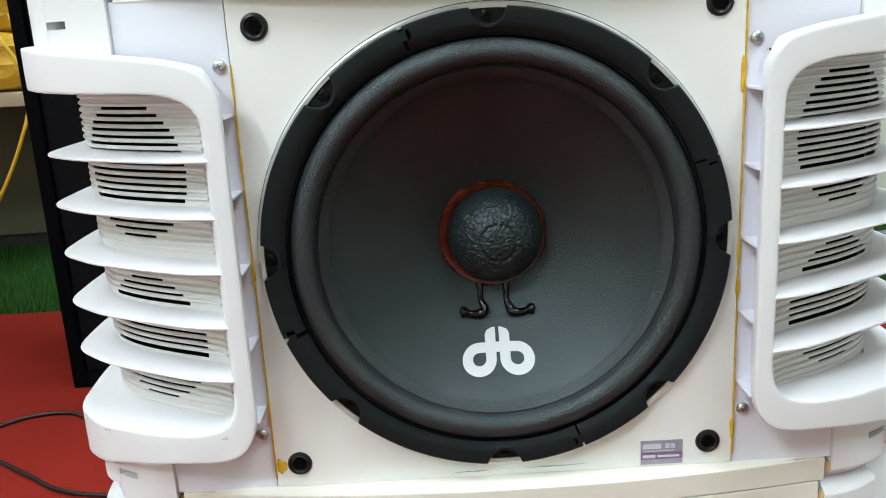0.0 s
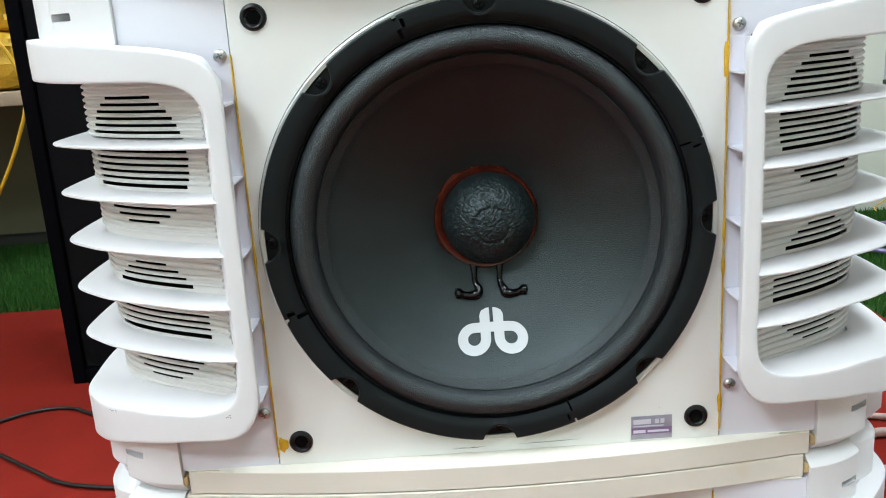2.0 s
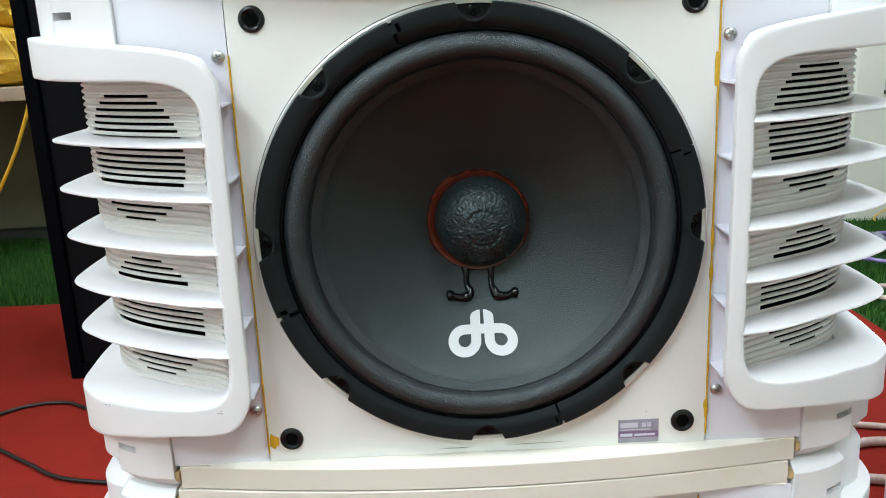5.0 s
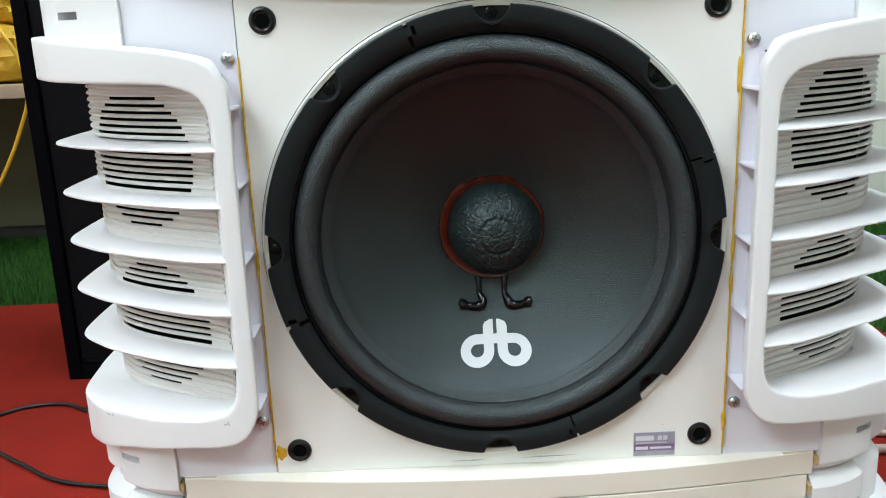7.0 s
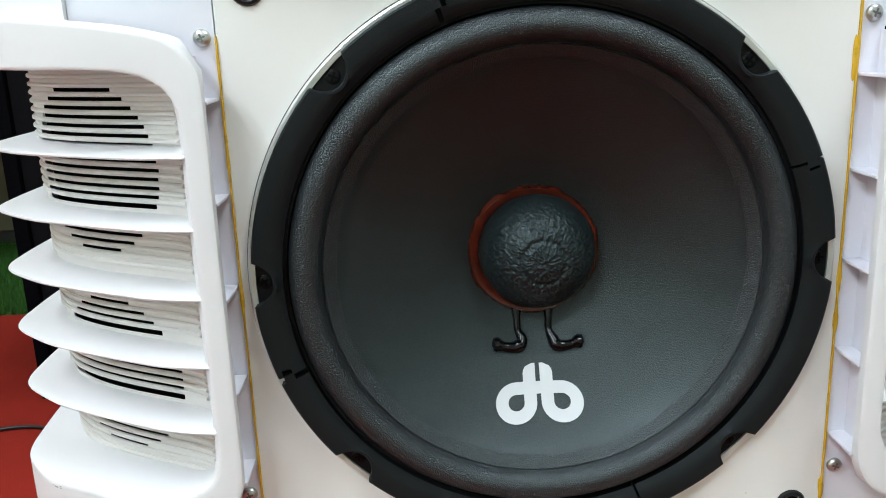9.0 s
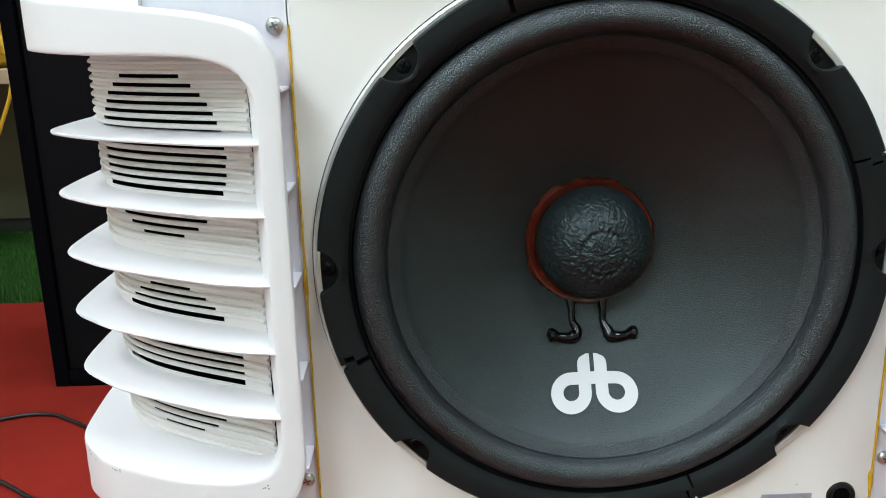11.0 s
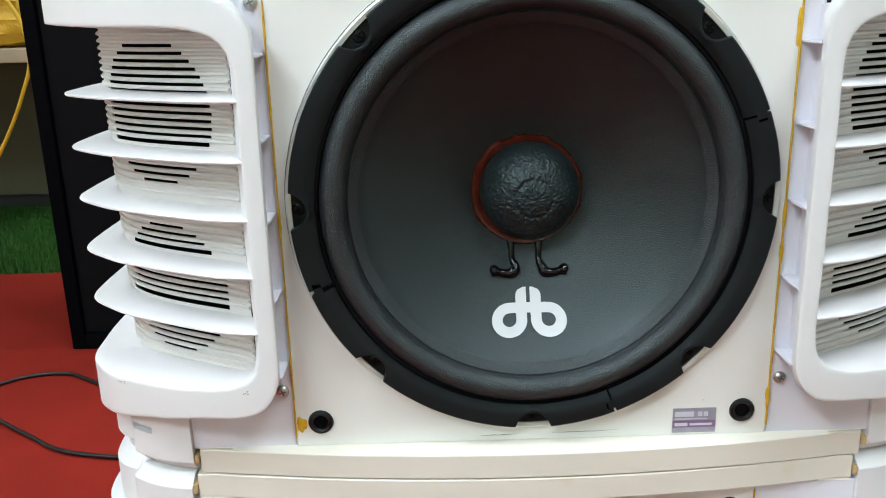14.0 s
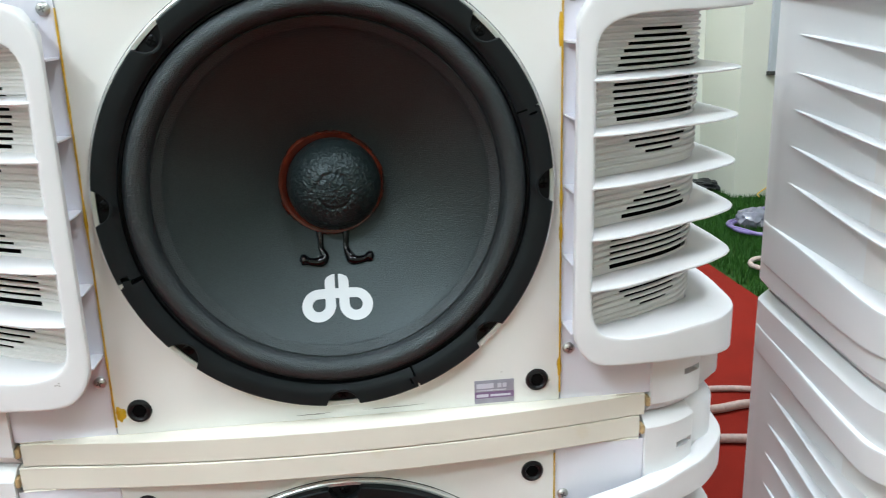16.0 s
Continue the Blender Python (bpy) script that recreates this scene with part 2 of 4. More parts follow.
def lathe(name, profile, mat, steps=96, closed=False, start=0.0, end=360.0):
    """Turns (radius, y) pairs about the y axis; closed joins last and first."""
    full = abs(end - start) >= 359.9
    count = steps if full else steps + 1
    verts, faces = [], []
    k = len(profile)
    for i in range(count):
        a = radians(start + (end - start) * i / steps)
        verts += [(r * math.cos(a), y, r * math.sin(a)) for r, y in profile]
    for i in range(steps):
        j = (i + 1) % count
        for p in range(k if closed else k - 1):
            q = (p + 1) % k
            faces.append((i * k + p, i * k + q, j * k + q, j * k + p))
    if not full and closed:
        faces += [tuple(range(k)), tuple(range((count - 1) * k, count * k))]
    return mesh_of(name, verts, faces, mat, True)


def strip(name, sections, mat, closed=False, caps=False, smooth=True):
    """Joins equal-length rings of points; closed makes every ring a loop."""
    k = len(sections[0])
    verts = [p for s in sections for p in s]
    faces = []
    for i in range(len(sections) - 1):
        for p in range(k if closed else k - 1):
            q = (p + 1) % k
            faces.append((i * k + p, i * k + q, (i + 1) * k + q, (i + 1) * k + p))
    if caps and closed:
        faces += [tuple(range(k)), tuple(range((len(sections) - 1) * k, len(sections) * k))]
    return mesh_of(name, verts, faces, mat, smooth)


def tube(name, points, radius, mat, sides=8):
    """Round cable through the points, smoothed."""
    cu = bpy.data.curves.new(name, "CURVE")
    cu.dimensions, cu.bevel_depth, cu.bevel_resolution, cu.resolution_u = "3D", radius, 2, 6
    sp = cu.splines.new("BEZIER")
    sp.bezier_points.add(len(points) - 1)
    for bp, p in zip(sp.bezier_points, points):
        bp.co = p
        bp.handle_left_type = bp.handle_right_type = "AUTO"
    cu.use_fill_caps = True
    cu.materials.append(mat)
    return cu


def smooth_line(points, n):
    """n points at even steps along a Catmull-Rom line through the given ones."""
    p = [Vector(q) for q in points]
    p = [2 * p[0] - p[1]] + p + [2 * p[-1] - p[-2]]
    fine = []
    for i in range(1, len(p) - 2):
        for s in range(24):
            t = s / 24
            fine.append(0.5 * ((2 * p[i]) + (p[i + 1] - p[i - 1]) * t + (2 * p[i - 1] - 5 * p[i] + 4 * p[i + 1] - p[i + 2]) * t * t
                               + (3 * p[i] - p[i - 1] - 3 * p[i + 1] + p[i + 2]) * t ** 3))
    fine.append(p[-2])
    run = [0.0]
    for a, b in zip(fine, fine[1:]):
        run.append(run[-1] + (b - a).length)
    out, j = [], 0
    for i in range(n):
        want = run[-1] * i / (n - 1)
        while j < len(run) - 2 and run[j + 1] < want:
            j += 1
        f = (want - run[j]) / max(1e-9, run[j + 1] - run[j])
        out.append(fine[j].lerp(fine[j + 1], f))
    return out

# ---- loudspeaker unit: origin in the middle of the woofer, front at y = 0 ----
HALF_W, HALF_H, PITCH = 0.1635, 0.170, 0.3795
PLAN = smooth_line([(0.166, -0.0305, 0), (0.180, -0.0305, 0), (0.204, -0.0245, 0), (0.226, -0.0135, 0), (0.249, -0.001, 0), (0.276, 0.0155, 0),
                    (0.294, 0.031, 0), (0.308, 0.0455, 0), (0.3145, 0.060, 0), (0.3165, 0.085, 0), (0.3170, 0.12, 0), (0.3155, 0.20, 0), (0.3140, 0.27, 0)], 260)
PLAN_RUN = [0.0]
for p0, p1 in zip(PLAN, PLAN[1:]):
    PLAN_RUN.append(PLAN_RUN[-1] + (p1 - p0).length)
SLAT_LINE = [(0.1858, -0.0052, 0), (0.200, 0.004, 0), (0.234, 0.0215, 0), (0.260, 0.038, 0), (0.280, 0.056, 0), (0.292, 0.075, 0), (0.3000, 0.098, 0), (0.3025, 0.112, 0)]
FINS = (0.0717, 0.0355, -0.0004, -0.037, -0.074)


def ease(a, b, x):
    t = max(0.0, min(1.0, (x - a) / (b - a)))
    return t * t * (3 - 2 * t)


def swell(s, side):
    """The right-hand grille stands a little further out."""
    return (0.006 if side > 0 else 0.0) * ease(0.09, 0.17, s) * (1 - 0.8 * ease(0.24, 0.36, s))


def arm_bulge(s):
    """How far the upper and lower arms of the bezel stand out beyond the fins."""
    return 0.012 * ease(0.015, 0.085, s) * (1 - 0.6 * ease(0.12, 0.18, s)) * (1 - 0.9 * ease(0.22, 0.32, s))


def tail_rise(s, swept):
    """Along the flank the fins sweep upwards, on the swept kind from the front on."""
    return 0.016 * max(0.0, min(1.0, (s - 0.10) / 0.245)) if swept else 0.010 * ease(0.25, 0.32, s)


def on_plan(s):
    """Point and outward normal at the run s along the grille's plan line."""
    f = max(0.0, min(1.0, s / PLAN_RUN[-1])) * (len(PLAN) - 1)
    i = min(int(f), len(PLAN) - 2)
    d = (PLAN[i + 1] - PLAN[i]).normalized()
    return PLAN[i].lerp(PLAN[i + 1], f - i), Vector((d.y, -d.x, 0))


def normals(line):
    out = []
    for i in range(len(line)):
        d = (line[min(i + 1, len(line) - 1)] - line[max(i - 1, 0)]).normalized()
        out.append(Vector((d.y, -d.x, 0)))
    return out


def mirrored(points, side):
    return [(side * p[0], p[1], p[2]) for p in points]


def bezel_mesh(side, bulge=1.0):
    end = PLAN_RUN[-1]
    outer = smooth_line([(end, 0.150, 0), (0.26, 0.148, 0), (0.175, 0.146, 0), (0.10, 0.1405, 0), (0.055, 0.136, 0), (0.028, 0.1315, 0), (0.013, 0.127, 0),
                         (0.004, 0.118, 0), (0.0, 0.105, 0), (0, 0.05, 0), (0, 0, 0), (0, -0.05, 0), (0, -0.098, 0), (0.003, -0.115, 0), (0.011, -0.1265, 0),
                         (0.025, -0.1325, 0), (0.055, -0.1345, 0), (0.10, -0.141, 0), (0.175, -0.155, 0), (0.26, -0.158, 0), (end, -0.158, 0)], 150)
    inner = smooth_line([(end, 0.120, 0), (0.26, 0.119, 0), (0.175, 0.1175, 0), (0.10, 0.1155, 0), (0.055, 0.1145, 0), (0.036, 0.1125, 0), (0.0215, 0.107, 0),
                         (0.0140, 0.098, 0), (0.0118, 0.086, 0), (0.0118, 0.05, 0), (0.0118, 0, 0), (0.0118, -0.05, 0), (0.0118, -0.084, 0), (0.0140, -0.097, 0), (0.0215, -0.107, 0),
                         (0.037, -0.112, 0), (0.055, -0.1132, 0), (0.10, -0.1145, 0), (0.175, -0.119, 0), (0.26, -0.114, 0), (end, -0.110, 0)], 150)
    rings = []
    for o, i in zip(outer, inner):
        w = (i - o)
        u = w.normalized()
        arm = min(1, max(0, (abs(o.y) - 0.105) / 0.02))
        rim = 0.006 + 0.010 * arm
        post = 1 - ease(0.090, 0.112, abs(i.y))
        deep = 0.0325
        slope = 0.003 + 0.0165 * post
        marks = [(o, rim), (o, 0.0013), (o + u * 0.0004, 0.0004), (o + u * 0.0013, 0.0), (o + u * 0.0030, -0.00005), (o.lerp(i, 0.5), -0.0001),
                 (i - u * 0.0030, -0.00005), (i - u * 0.0013, 0.0), (i - u * 0.0004, 0.0004), (i, 0.0013), (i + u * slope * 0.2, 0.006), (i + u * slope * 0.6, 0.020), (i + u * slope, deep)]
        ring = []
        for q, d in marks:
            p, n = on_plan(q.x)
            e = d - swell(q.x, side) - bulge * arm_bulge(q.x) * ease(0.098, 0.112, abs(q.y)) * (1 if d < deep else 0)
            ring.append((p.x - n.x * e, p.y - n.y * e, q.y))
        rings.append(mirrored(ring, side))
    return strip("bezel", rings, WHITE)


def fin_mesh(side, swept=False):
    back = smooth_line([(0.1795, -0.012, 0), (0.190, 0.002, 0), (0.234, 0.0255, 0), (0.260, 0.042, 0), (0.279, 0.060, 0), (0.290, 0.079, 0), (0.2985, 0.104, 0), (0.303, 0.15, 0), (0.3100, 0.240, 0) if swept else (0.309, 0.21, 0)], 44)
    reach = 0.345 if swept else 0.306
    rings = []
    for k, b in enumerate(back):
        s = 0.0115 + (reach - 0.0115) * (k / 43)
        p, n = on_plan(s)
        rise, out = tail_rise(s, swept), swell(s, side)
        sink = 0.0023 * max(0.0, (s - 0.20) / 0.145) if swept else 0.0
        f = lambda d, z: (p.x - n.x * (d + sink - out), p.y - n.y * (d + sink - out), z + rise)
        b = Vector((b.x + n.x * out * 0.3, b.y + n.y * out * 0.3, rise))
        rings.append(mirrored([f(0.0004, 0), f(0.0009, 0.0010), f(0.0040, 0.0017), (b.x, b.y, b.z + 0.0024), (b.x, b.y, b.z - 0.0020), f(0.0040, -0.0013), f(0.0009, -0.0009)], side))
    return strip("fin", rings, WHITE, closed=True, caps=True)


def slat_mesh(side):
    line = smooth_line(SLAT_LINE, 17)
    rings = []
    for p, n in zip(line, normals(line)):
        f = lambda d, z: (p.x + n.x * d, p.y + n.y * d, z)
        rings.append(mirrored([f(-0.0006, 0.0014), f(0.0008, 0.0013), f(0.0017, 0.0004), f(0.0016, -0.0007), f(0.0006, -0.0013), f(-0.0006, -0.0013)], side))
    return strip("slat", rings, SLAT, closed=True, caps=True)


def web_mesh(side, rows, closed=False):
    """Floor of the grooves between the slats, open inside two round sound holes."""
    line = smooth_line(SLAT_LINE, 161)
    nn = normals(line)
    run = [0.0]
    for p0, p1 in zip(line, line[1:]):
        run.append(run[-1] + (p1 - p0).length)
    verts, faces = [], []
    for z, low in rows:
        top, bottom = z + 0.0012, low
        mid = z - 0.0024
        for i in range(160):
            s = 0.5 * (run[i] + run[i + 1])
            opened = any(((s - 0.0695) / 0.0505) ** 2 + ((mid - zc) / hole) ** 2 < 1 and abs(mid - zc) < 0.0462 for zc, hole in ((0.0605, 0.0479), (-0.060, 0.0465)))
            upper = top
            if opened and not closed:
                if z - low < 0.005:
                    continue
                upper = low + 0.0046    # the sill above a fin
            k = len(verts)
            for j in (i, i + 1):
                p, n = line[j], nn[j]
                for zz in (upper, bottom):
                    verts.append((side * (p.x - n.x * 0.0002), p.y - n.y * 0.0002, zz))
            faces.append((k, k + 1, k + 3, k + 2))
    return mesh_of("groove_panel", verts, faces, SLAT, False)


# Black sheet close behind the slats: the slots' shade, put in as colour.
def shade_sheet_mesh(side):
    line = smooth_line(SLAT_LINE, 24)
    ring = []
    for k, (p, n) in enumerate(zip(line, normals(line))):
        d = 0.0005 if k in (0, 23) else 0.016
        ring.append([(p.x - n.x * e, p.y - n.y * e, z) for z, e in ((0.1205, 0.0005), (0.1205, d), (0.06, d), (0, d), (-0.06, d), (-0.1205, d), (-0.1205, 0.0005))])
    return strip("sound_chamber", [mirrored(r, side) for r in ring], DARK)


# front block, a narrow groove at its outer edge, then the wing that runs back into the flank
SHELL = [Vector(p) for p in ((0.2358, 0.0118, 0), (0.2360, -0.0012, 0))] + smooth_line([(0.2362, -0.002, 0), (0.252, 0.0010, 0), (0.268, 0.0075, 0), (0.2815, 0.0165, 0), (0.2842, 0.0205, 0)], 26)
SHELL += [Vector(p) for p in ((0.2846, 0.0225, 0), (0.2842, 0.0300, 0), (0.2850, 0.0312, 0))]
BLOCK_END = len(SHELL) - 1
SHELL += smooth_line([(0.2880, 0.0318, 0), (0.2985, 0.0385, 0), (0.3085, 0.054, 0), (0.3128, 0.078, 0), (0.3138, 0.11, 0), (0.3138, 0.17, 0), (0.3135, 0.26, 0),
                      (0.308, 0.284, 0), (0.285, 0.295, 0), (0.236, 0.297, 0), (0.1785, 0.297, 0)], 60)


def shell_mesh(side):
    """Outer housing: a block above and below the grille and the cabinet's flank behind it, with a slot in each block."""
    nn = normals(SHELL)
    nn[0] = nn[1] = nn[2] = nn[3]
    verts, faces = [], []

    def rows(levels, first, skip):
        k0, m = len(verts), len(levels)
        for i in range(first, len(SHELL)):
            for z, inset in levels:
                if i >= BLOCK_END:
                    inset = max(inset, 0.9 * max(0.0, abs(z) - 0.1775))
                q = SHELL[i] - nn[i] * inset
                if i > BLOCK_END and side > 0:
                    q = q + Vector((0.006 * (1 - ease(0.20, 0.27, q.y)) * ease(0.030, 0.045, q.y), 0, 0))
                verts.append((side * q.x, q.y, z))
        for i in range(len(SHELL) - first - 1):
            for j in range(m - 1):
                if (i + first, j) not in skip:
                    a = k0 + i * m + j
                    faces.append((a, a + 1, a + m + 1, a + m))

    hole = {(i, 2) for i in range(BLOCK_END) if 0.2635 < SHELL[i].x < 0.2815 and 0.0 < SHELL[i].y < 0.0175}
    up = [(0.121, 0), (0.1500, 0), (0.1555, 0), (0.1605, 0), (0.1775, 0), (0.1785, 0), (0.1795, 0), (0.1799, 0.0003), (0.1878, 0.0078), (0.1885, 0.0088), (0.1885, 0.03)]
    rows(up, 0, hole)
    rows([(-z, d) for z, d in up], 0, hole)
    # flank behind the grille: a smooth ramp rising from the slats to the outer face
    ramp = smooth_line([(0.2985, 0.094, 0), (0.3025, 0.112, 0), (0.3065, 0.15, 0), (0.3105, 0.20, 0), (0.3132, 0.245, 0)], 16) + [q for q in SHELL[2:] if q.y > 0.25]
    k0 = len(verts)
    for q in ramp:
        verts.extend([(side * q.x, q.y, 0.124), (side * q.x, q.y, -0.124)])
    for i in range(len(ramp) - 1):
        faces.append((k0 + 2 * i, k0 + 2 * i + 1, k0 + 2 * i + 3, k0 + 2 * i + 2))
    # pockets behind the slots
    ids = sorted(i for i, _ in hole)
    for sign in (1, -1):
        k = len(verts)
        ring = [SHELL[ids[0]], SHELL[ids[-1] + 1]]
        for d in (0, 0.016):
            for q, n in zip(ring, (nn[ids[0]], nn[ids[-1] + 1])):
                for z in (0.1555, 0.1605):
                    verts.append((side * (q.x - n.x * d), q.y - n.y * d, sign * z))
        faces.extend([(k, k + 1, k + 5, k + 4), (k + 2, k + 3, k + 7, k + 6), (k, k + 2, k + 6, k + 4), (k + 1, k + 3, k + 7, k + 5), (k + 4, k + 5, k + 7, k + 6)])
    return mesh_of("side_housing", verts, faces, WHITE, True)


def baffle_mesh():
    corner = math.degrees(math.atan2(HALF_H, HALF_W))
    angles = sorted(set([i * 2.5 for i in range(144)] + [corner, 180 - corner, 180 + corner, 360 - corner]))
    rings = []
    for a in angles + [angles[0]]:
        c, s = math.cos(radians(a)), math.sin(radians(a))
        e = min(HALF_W / abs(c) if abs(c) > 1e-6 else 9, HALF_H / abs(s) if abs(s) > 1e-6 else 9)
        rings.append([(0.150 * c, 0.018, 0.150 * s), (0.150 * c, 0, 0.150 * s), (0.159 * c, 0, 0.159 * s), (e * c * 0.995, 0, e * s * 0.995), (e * c, 0.0008, e * s), (e * c, 0.018, e * s)])
    return strip("baffle", rings, CREAM, smooth=False)


def trim_mesh(sign):
    rings = []
    for i in range(41):
        x = -0.232 + 0.464 * i / 40
        front = 0.001 - 0.0185 * max(0.0, 1 - (x / 0.222) ** 2)
        rings.append([(x, 0.004, sign * 0.1690), (x, 0.25 * front + 0.0005, sign * 0.1699), (x, front + 0.0012, sign * 0.1713), (x, front + 0.0003, sign * 0.1716), (x, front, sign * 0.1720), (x, front, sign * 0.1725),
                      (x, front, sign * 0.1882), (x, front, sign * 0.1887), (x, front + 0.0005, sign * 0.1892), (x, front + 0.0012, sign * 0.1893), (x, 0.02, sign * 0.1893), (x, 0.02, sign * 0.1690)])
    return strip("trim", rings, TRIM, closed=True, caps=True)


def gasket_mesh(gap):
    """A quarter of the gasket ring, with two screw notches; a tongue at its start fits a recess in the end of the next."""
    levels = [(0.1396, -0.0066), (0.1425, -0.0088), (0.1468, -0.0100), (0.1525, -0.0100), (0.1546, -0.0100), (0.1556, -0.0092)]
    floor_at = 88.5 - gap
    angles = [-1.5, -1.35, -0.75, -0.12, 0.0] + [0.5 * i for i in range(1, 174)] + [87.2, floor_at, floor_at + 0.75, 89.9 - gap, 90.0 - gap]
    bm = bmesh.new()
    grid = []
    for a in angles:
        ro = 0.1556
        for b in (23.5, 68.5):
            d = abs(radians(a - b)) * 0.156
            if d < 0.0118:
                ro = min(ro, 0.1565 - math.sqrt(0.0118 ** 2 - d ** 2))
        c, s = math.cos(radians(a)), math.sin(radians(a))
        row = []
        for k, (r, y) in enumerate(levels):
            r = min(r, ro - 0.0007 * (5 - k))
            row.append(bm.verts.new((r * c, y, r * s)))
        grid.append(row)
    for i in range(len(angles) - 1):
        mid = 0.5 * (angles[i] + angles[i + 1])
        for k in range(5):
            if (mid < 0 and k != 2) or (mid > floor_at and k == 2):
                continue
            bm.faces.new((grid[i][k], grid[i][k + 1], grid[i + 1][k + 1], grid[i + 1][k]))
    loose = [v for v in bm.verts if not v.link_faces]
    bmesh.ops.delete(bm, geom=loose, context="VERTS")
    down = bmesh.ops.extrude_face_region(bm, geom=bm.faces[:])
    for v in [g for g in down["geom"] if isinstance(g, bmesh.types.BMVert)]:
        v.co.y = -0.0018
    return bm_mesh("gasket", bm, GASKET, True)


def cone_y(r):
    return 0.0008 + 0.0432 * max(0.0, (0.112 - r) / 0.073) ** 0.79


def dome_mesh():
    """Domed cap, puckered into fine creases round a shallow crater."""
    verts, faces, n, m = [(0, 0.0128, 0)], [], 260, 100
    for j in range(1, m + 1):
        a = radians(90 * j / m)
        for i in range(n):
            b = 2 * math.pi * i / n
            r, y = 0.0349 * math.sin(a) ** 0.92, 0.0468 - 0.0346 * math.cos(a)
            p = Vector((r * math.cos(b), r * math.sin(b), 0.031))
            warp = noise.noise_vector(p * 300) * 0.0022
            crease = 1 - abs(noise.noise((p + warp) * 370)) * 2.2
            fine = 1 - abs(noise.noise((p + warp) * 800 + Vector((7, 3, 1)))) * 2.0
            d = -0.00085 * max(0.0, crease) ** 2 - 0.00040 * max(0.0, fine)
            d += 0.0011 * math.exp(-((r - 0.0125) / 0.0014) ** 2)
            d *= math.cos(a) ** 0.35
            verts.append((r * math.cos(b), y + d * 1.0, r * math.sin(b)))
    faces += [(0, 1 + i, 1 + (i + 1) % n) for i in range(n)]
    for j in range(m - 1):
        for i in range(n):
            a, b = 1 + j * n + i, 1 + j * n + (i + 1) % n
            faces.append((a, b, b + n, a + n))
    me = mesh_of("dust_cap", verts, faces, CAP)
    me.shade_smooth()
    return me


def glue_ring_mesh():
    rings = []
    for i in range(121):
        b = 2 * math.pi * (i % 120) / 120
        c, s = math.cos(b), math.sin(b)
        wob = noise.noise(Vector((c * 3, s * 3, 1.7))) * 0.0012 + noise.noise(Vector((c * 14, s * 14, 5.2))) * 0.0009
        ro = 0.0386 + wob
        rings.append([(r * c, y, r * s) for r, y in ((0.0320, 0.0500), (0.0326, 0.0425), (0.0345, 0.0410), (0.0375, 0.0405), (ro, cone_y(ro) - 0.0018), (ro + 0.0006, cone_y(ro) + 0.001))])
    return strip("glue_ring", rings, BROWN)


def logo_mesh(side):
    """One of two mirrored loops with a stem, laid on the cone."""
    verts, faces = [], []

    def at(x, z):
        x, z = side * x, -0.0671 + (z + 0.0688) * 0.86
        r = math.hypot(x, z)
        return (x, cone_y(r) - 0.0007, z)

    cx, cz, big, small = 0.0136, -0.0922, 0.0123, 0.0048
    n = 48
    for i in range(n):
        a = 2 * math.pi * i / n
        c, s = math.cos(a), math.sin(a)
        square = c < 0 and s > 0
        for rad in (small, 0.5 * (small + big), big):
            r = rad
            if square:
                r = min(rad / max(1e-6, abs(c)), rad / max(1e-6, abs(s)))
            x = cx + r * c
            verts.append(at(x, cz + r * s))
    for i in range(n):
        j = (i + 1) % n
        for k in (0, 1):
            faces.append((i * 3 + k, i * 3 + k + 1, j * 3 + k + 1, j * 3 + k))
    k = len(verts)
    top, low = -0.0688, cz + big - 0.0006
    for i in range(7):
        f = i / 6
        z = low + (top - low) * f
        cut = 0.0075 - (0.0055 * (1 - math.sqrt(max(0, 1 - max(0, (f - 0.45) / 0.55) ** 2))))
        verts.append(at(0.0013, z))
        verts.append(at(0.0013 + cut, z))
    for i in range(6):
        faces.append((k + 2 * i, k + 2 * i + 1, k + 2 * i + 3, k + 2 * i + 2))
    k = len(verts)
    for z in (cz + big, cz + 0.5 * (big + small), cz + small):
        verts.append(at(0.0, z))
        verts.append(at(cx - big + 0.0002, z))
    faces += [(k, k + 1, k + 3, k + 2), (k + 2, k + 3, k + 5, k + 4)]
    return mesh_of("logo_mark", verts, faces, LOGO, False)


def lead_curve(side):
    """Tinsel lead glued down the cone, ending in a thick foot."""
    x0, xf, xe = (-0.0105, -0.0078, -0.0240) if side < 0 else (0.0092, 0.0108, 0.0268)
    step = xe - xf
    pts = [(x0, -0.036), (x0 * 0.97, -0.043), (x0 * 0.94, -0.0495), (xf, -0.0545), (xf + 0.12 * step, -0.0575), (xf + 0.45 * step, -0.0580), (xf + 0.72 * step, -0.0570), (xe - 0.06 * step, -0.0558), (xe + 0.06 * step, -0.0556), (xe + 0.13 * step, -0.0556)]
    cu = tube("lead", [(x, cone_y(math.hypot(x, z)) - 0.0006, z) for x, z in pts], 0.0026, TAR)
    for bp, rad in zip(cu.splines[0].bezier_points, (1.3, 0.85, 0.85, 1.3, 1.6, 1.25, 1.1, 1.7, 1.5, 0.3)):
        bp.radius = rad
    return cu


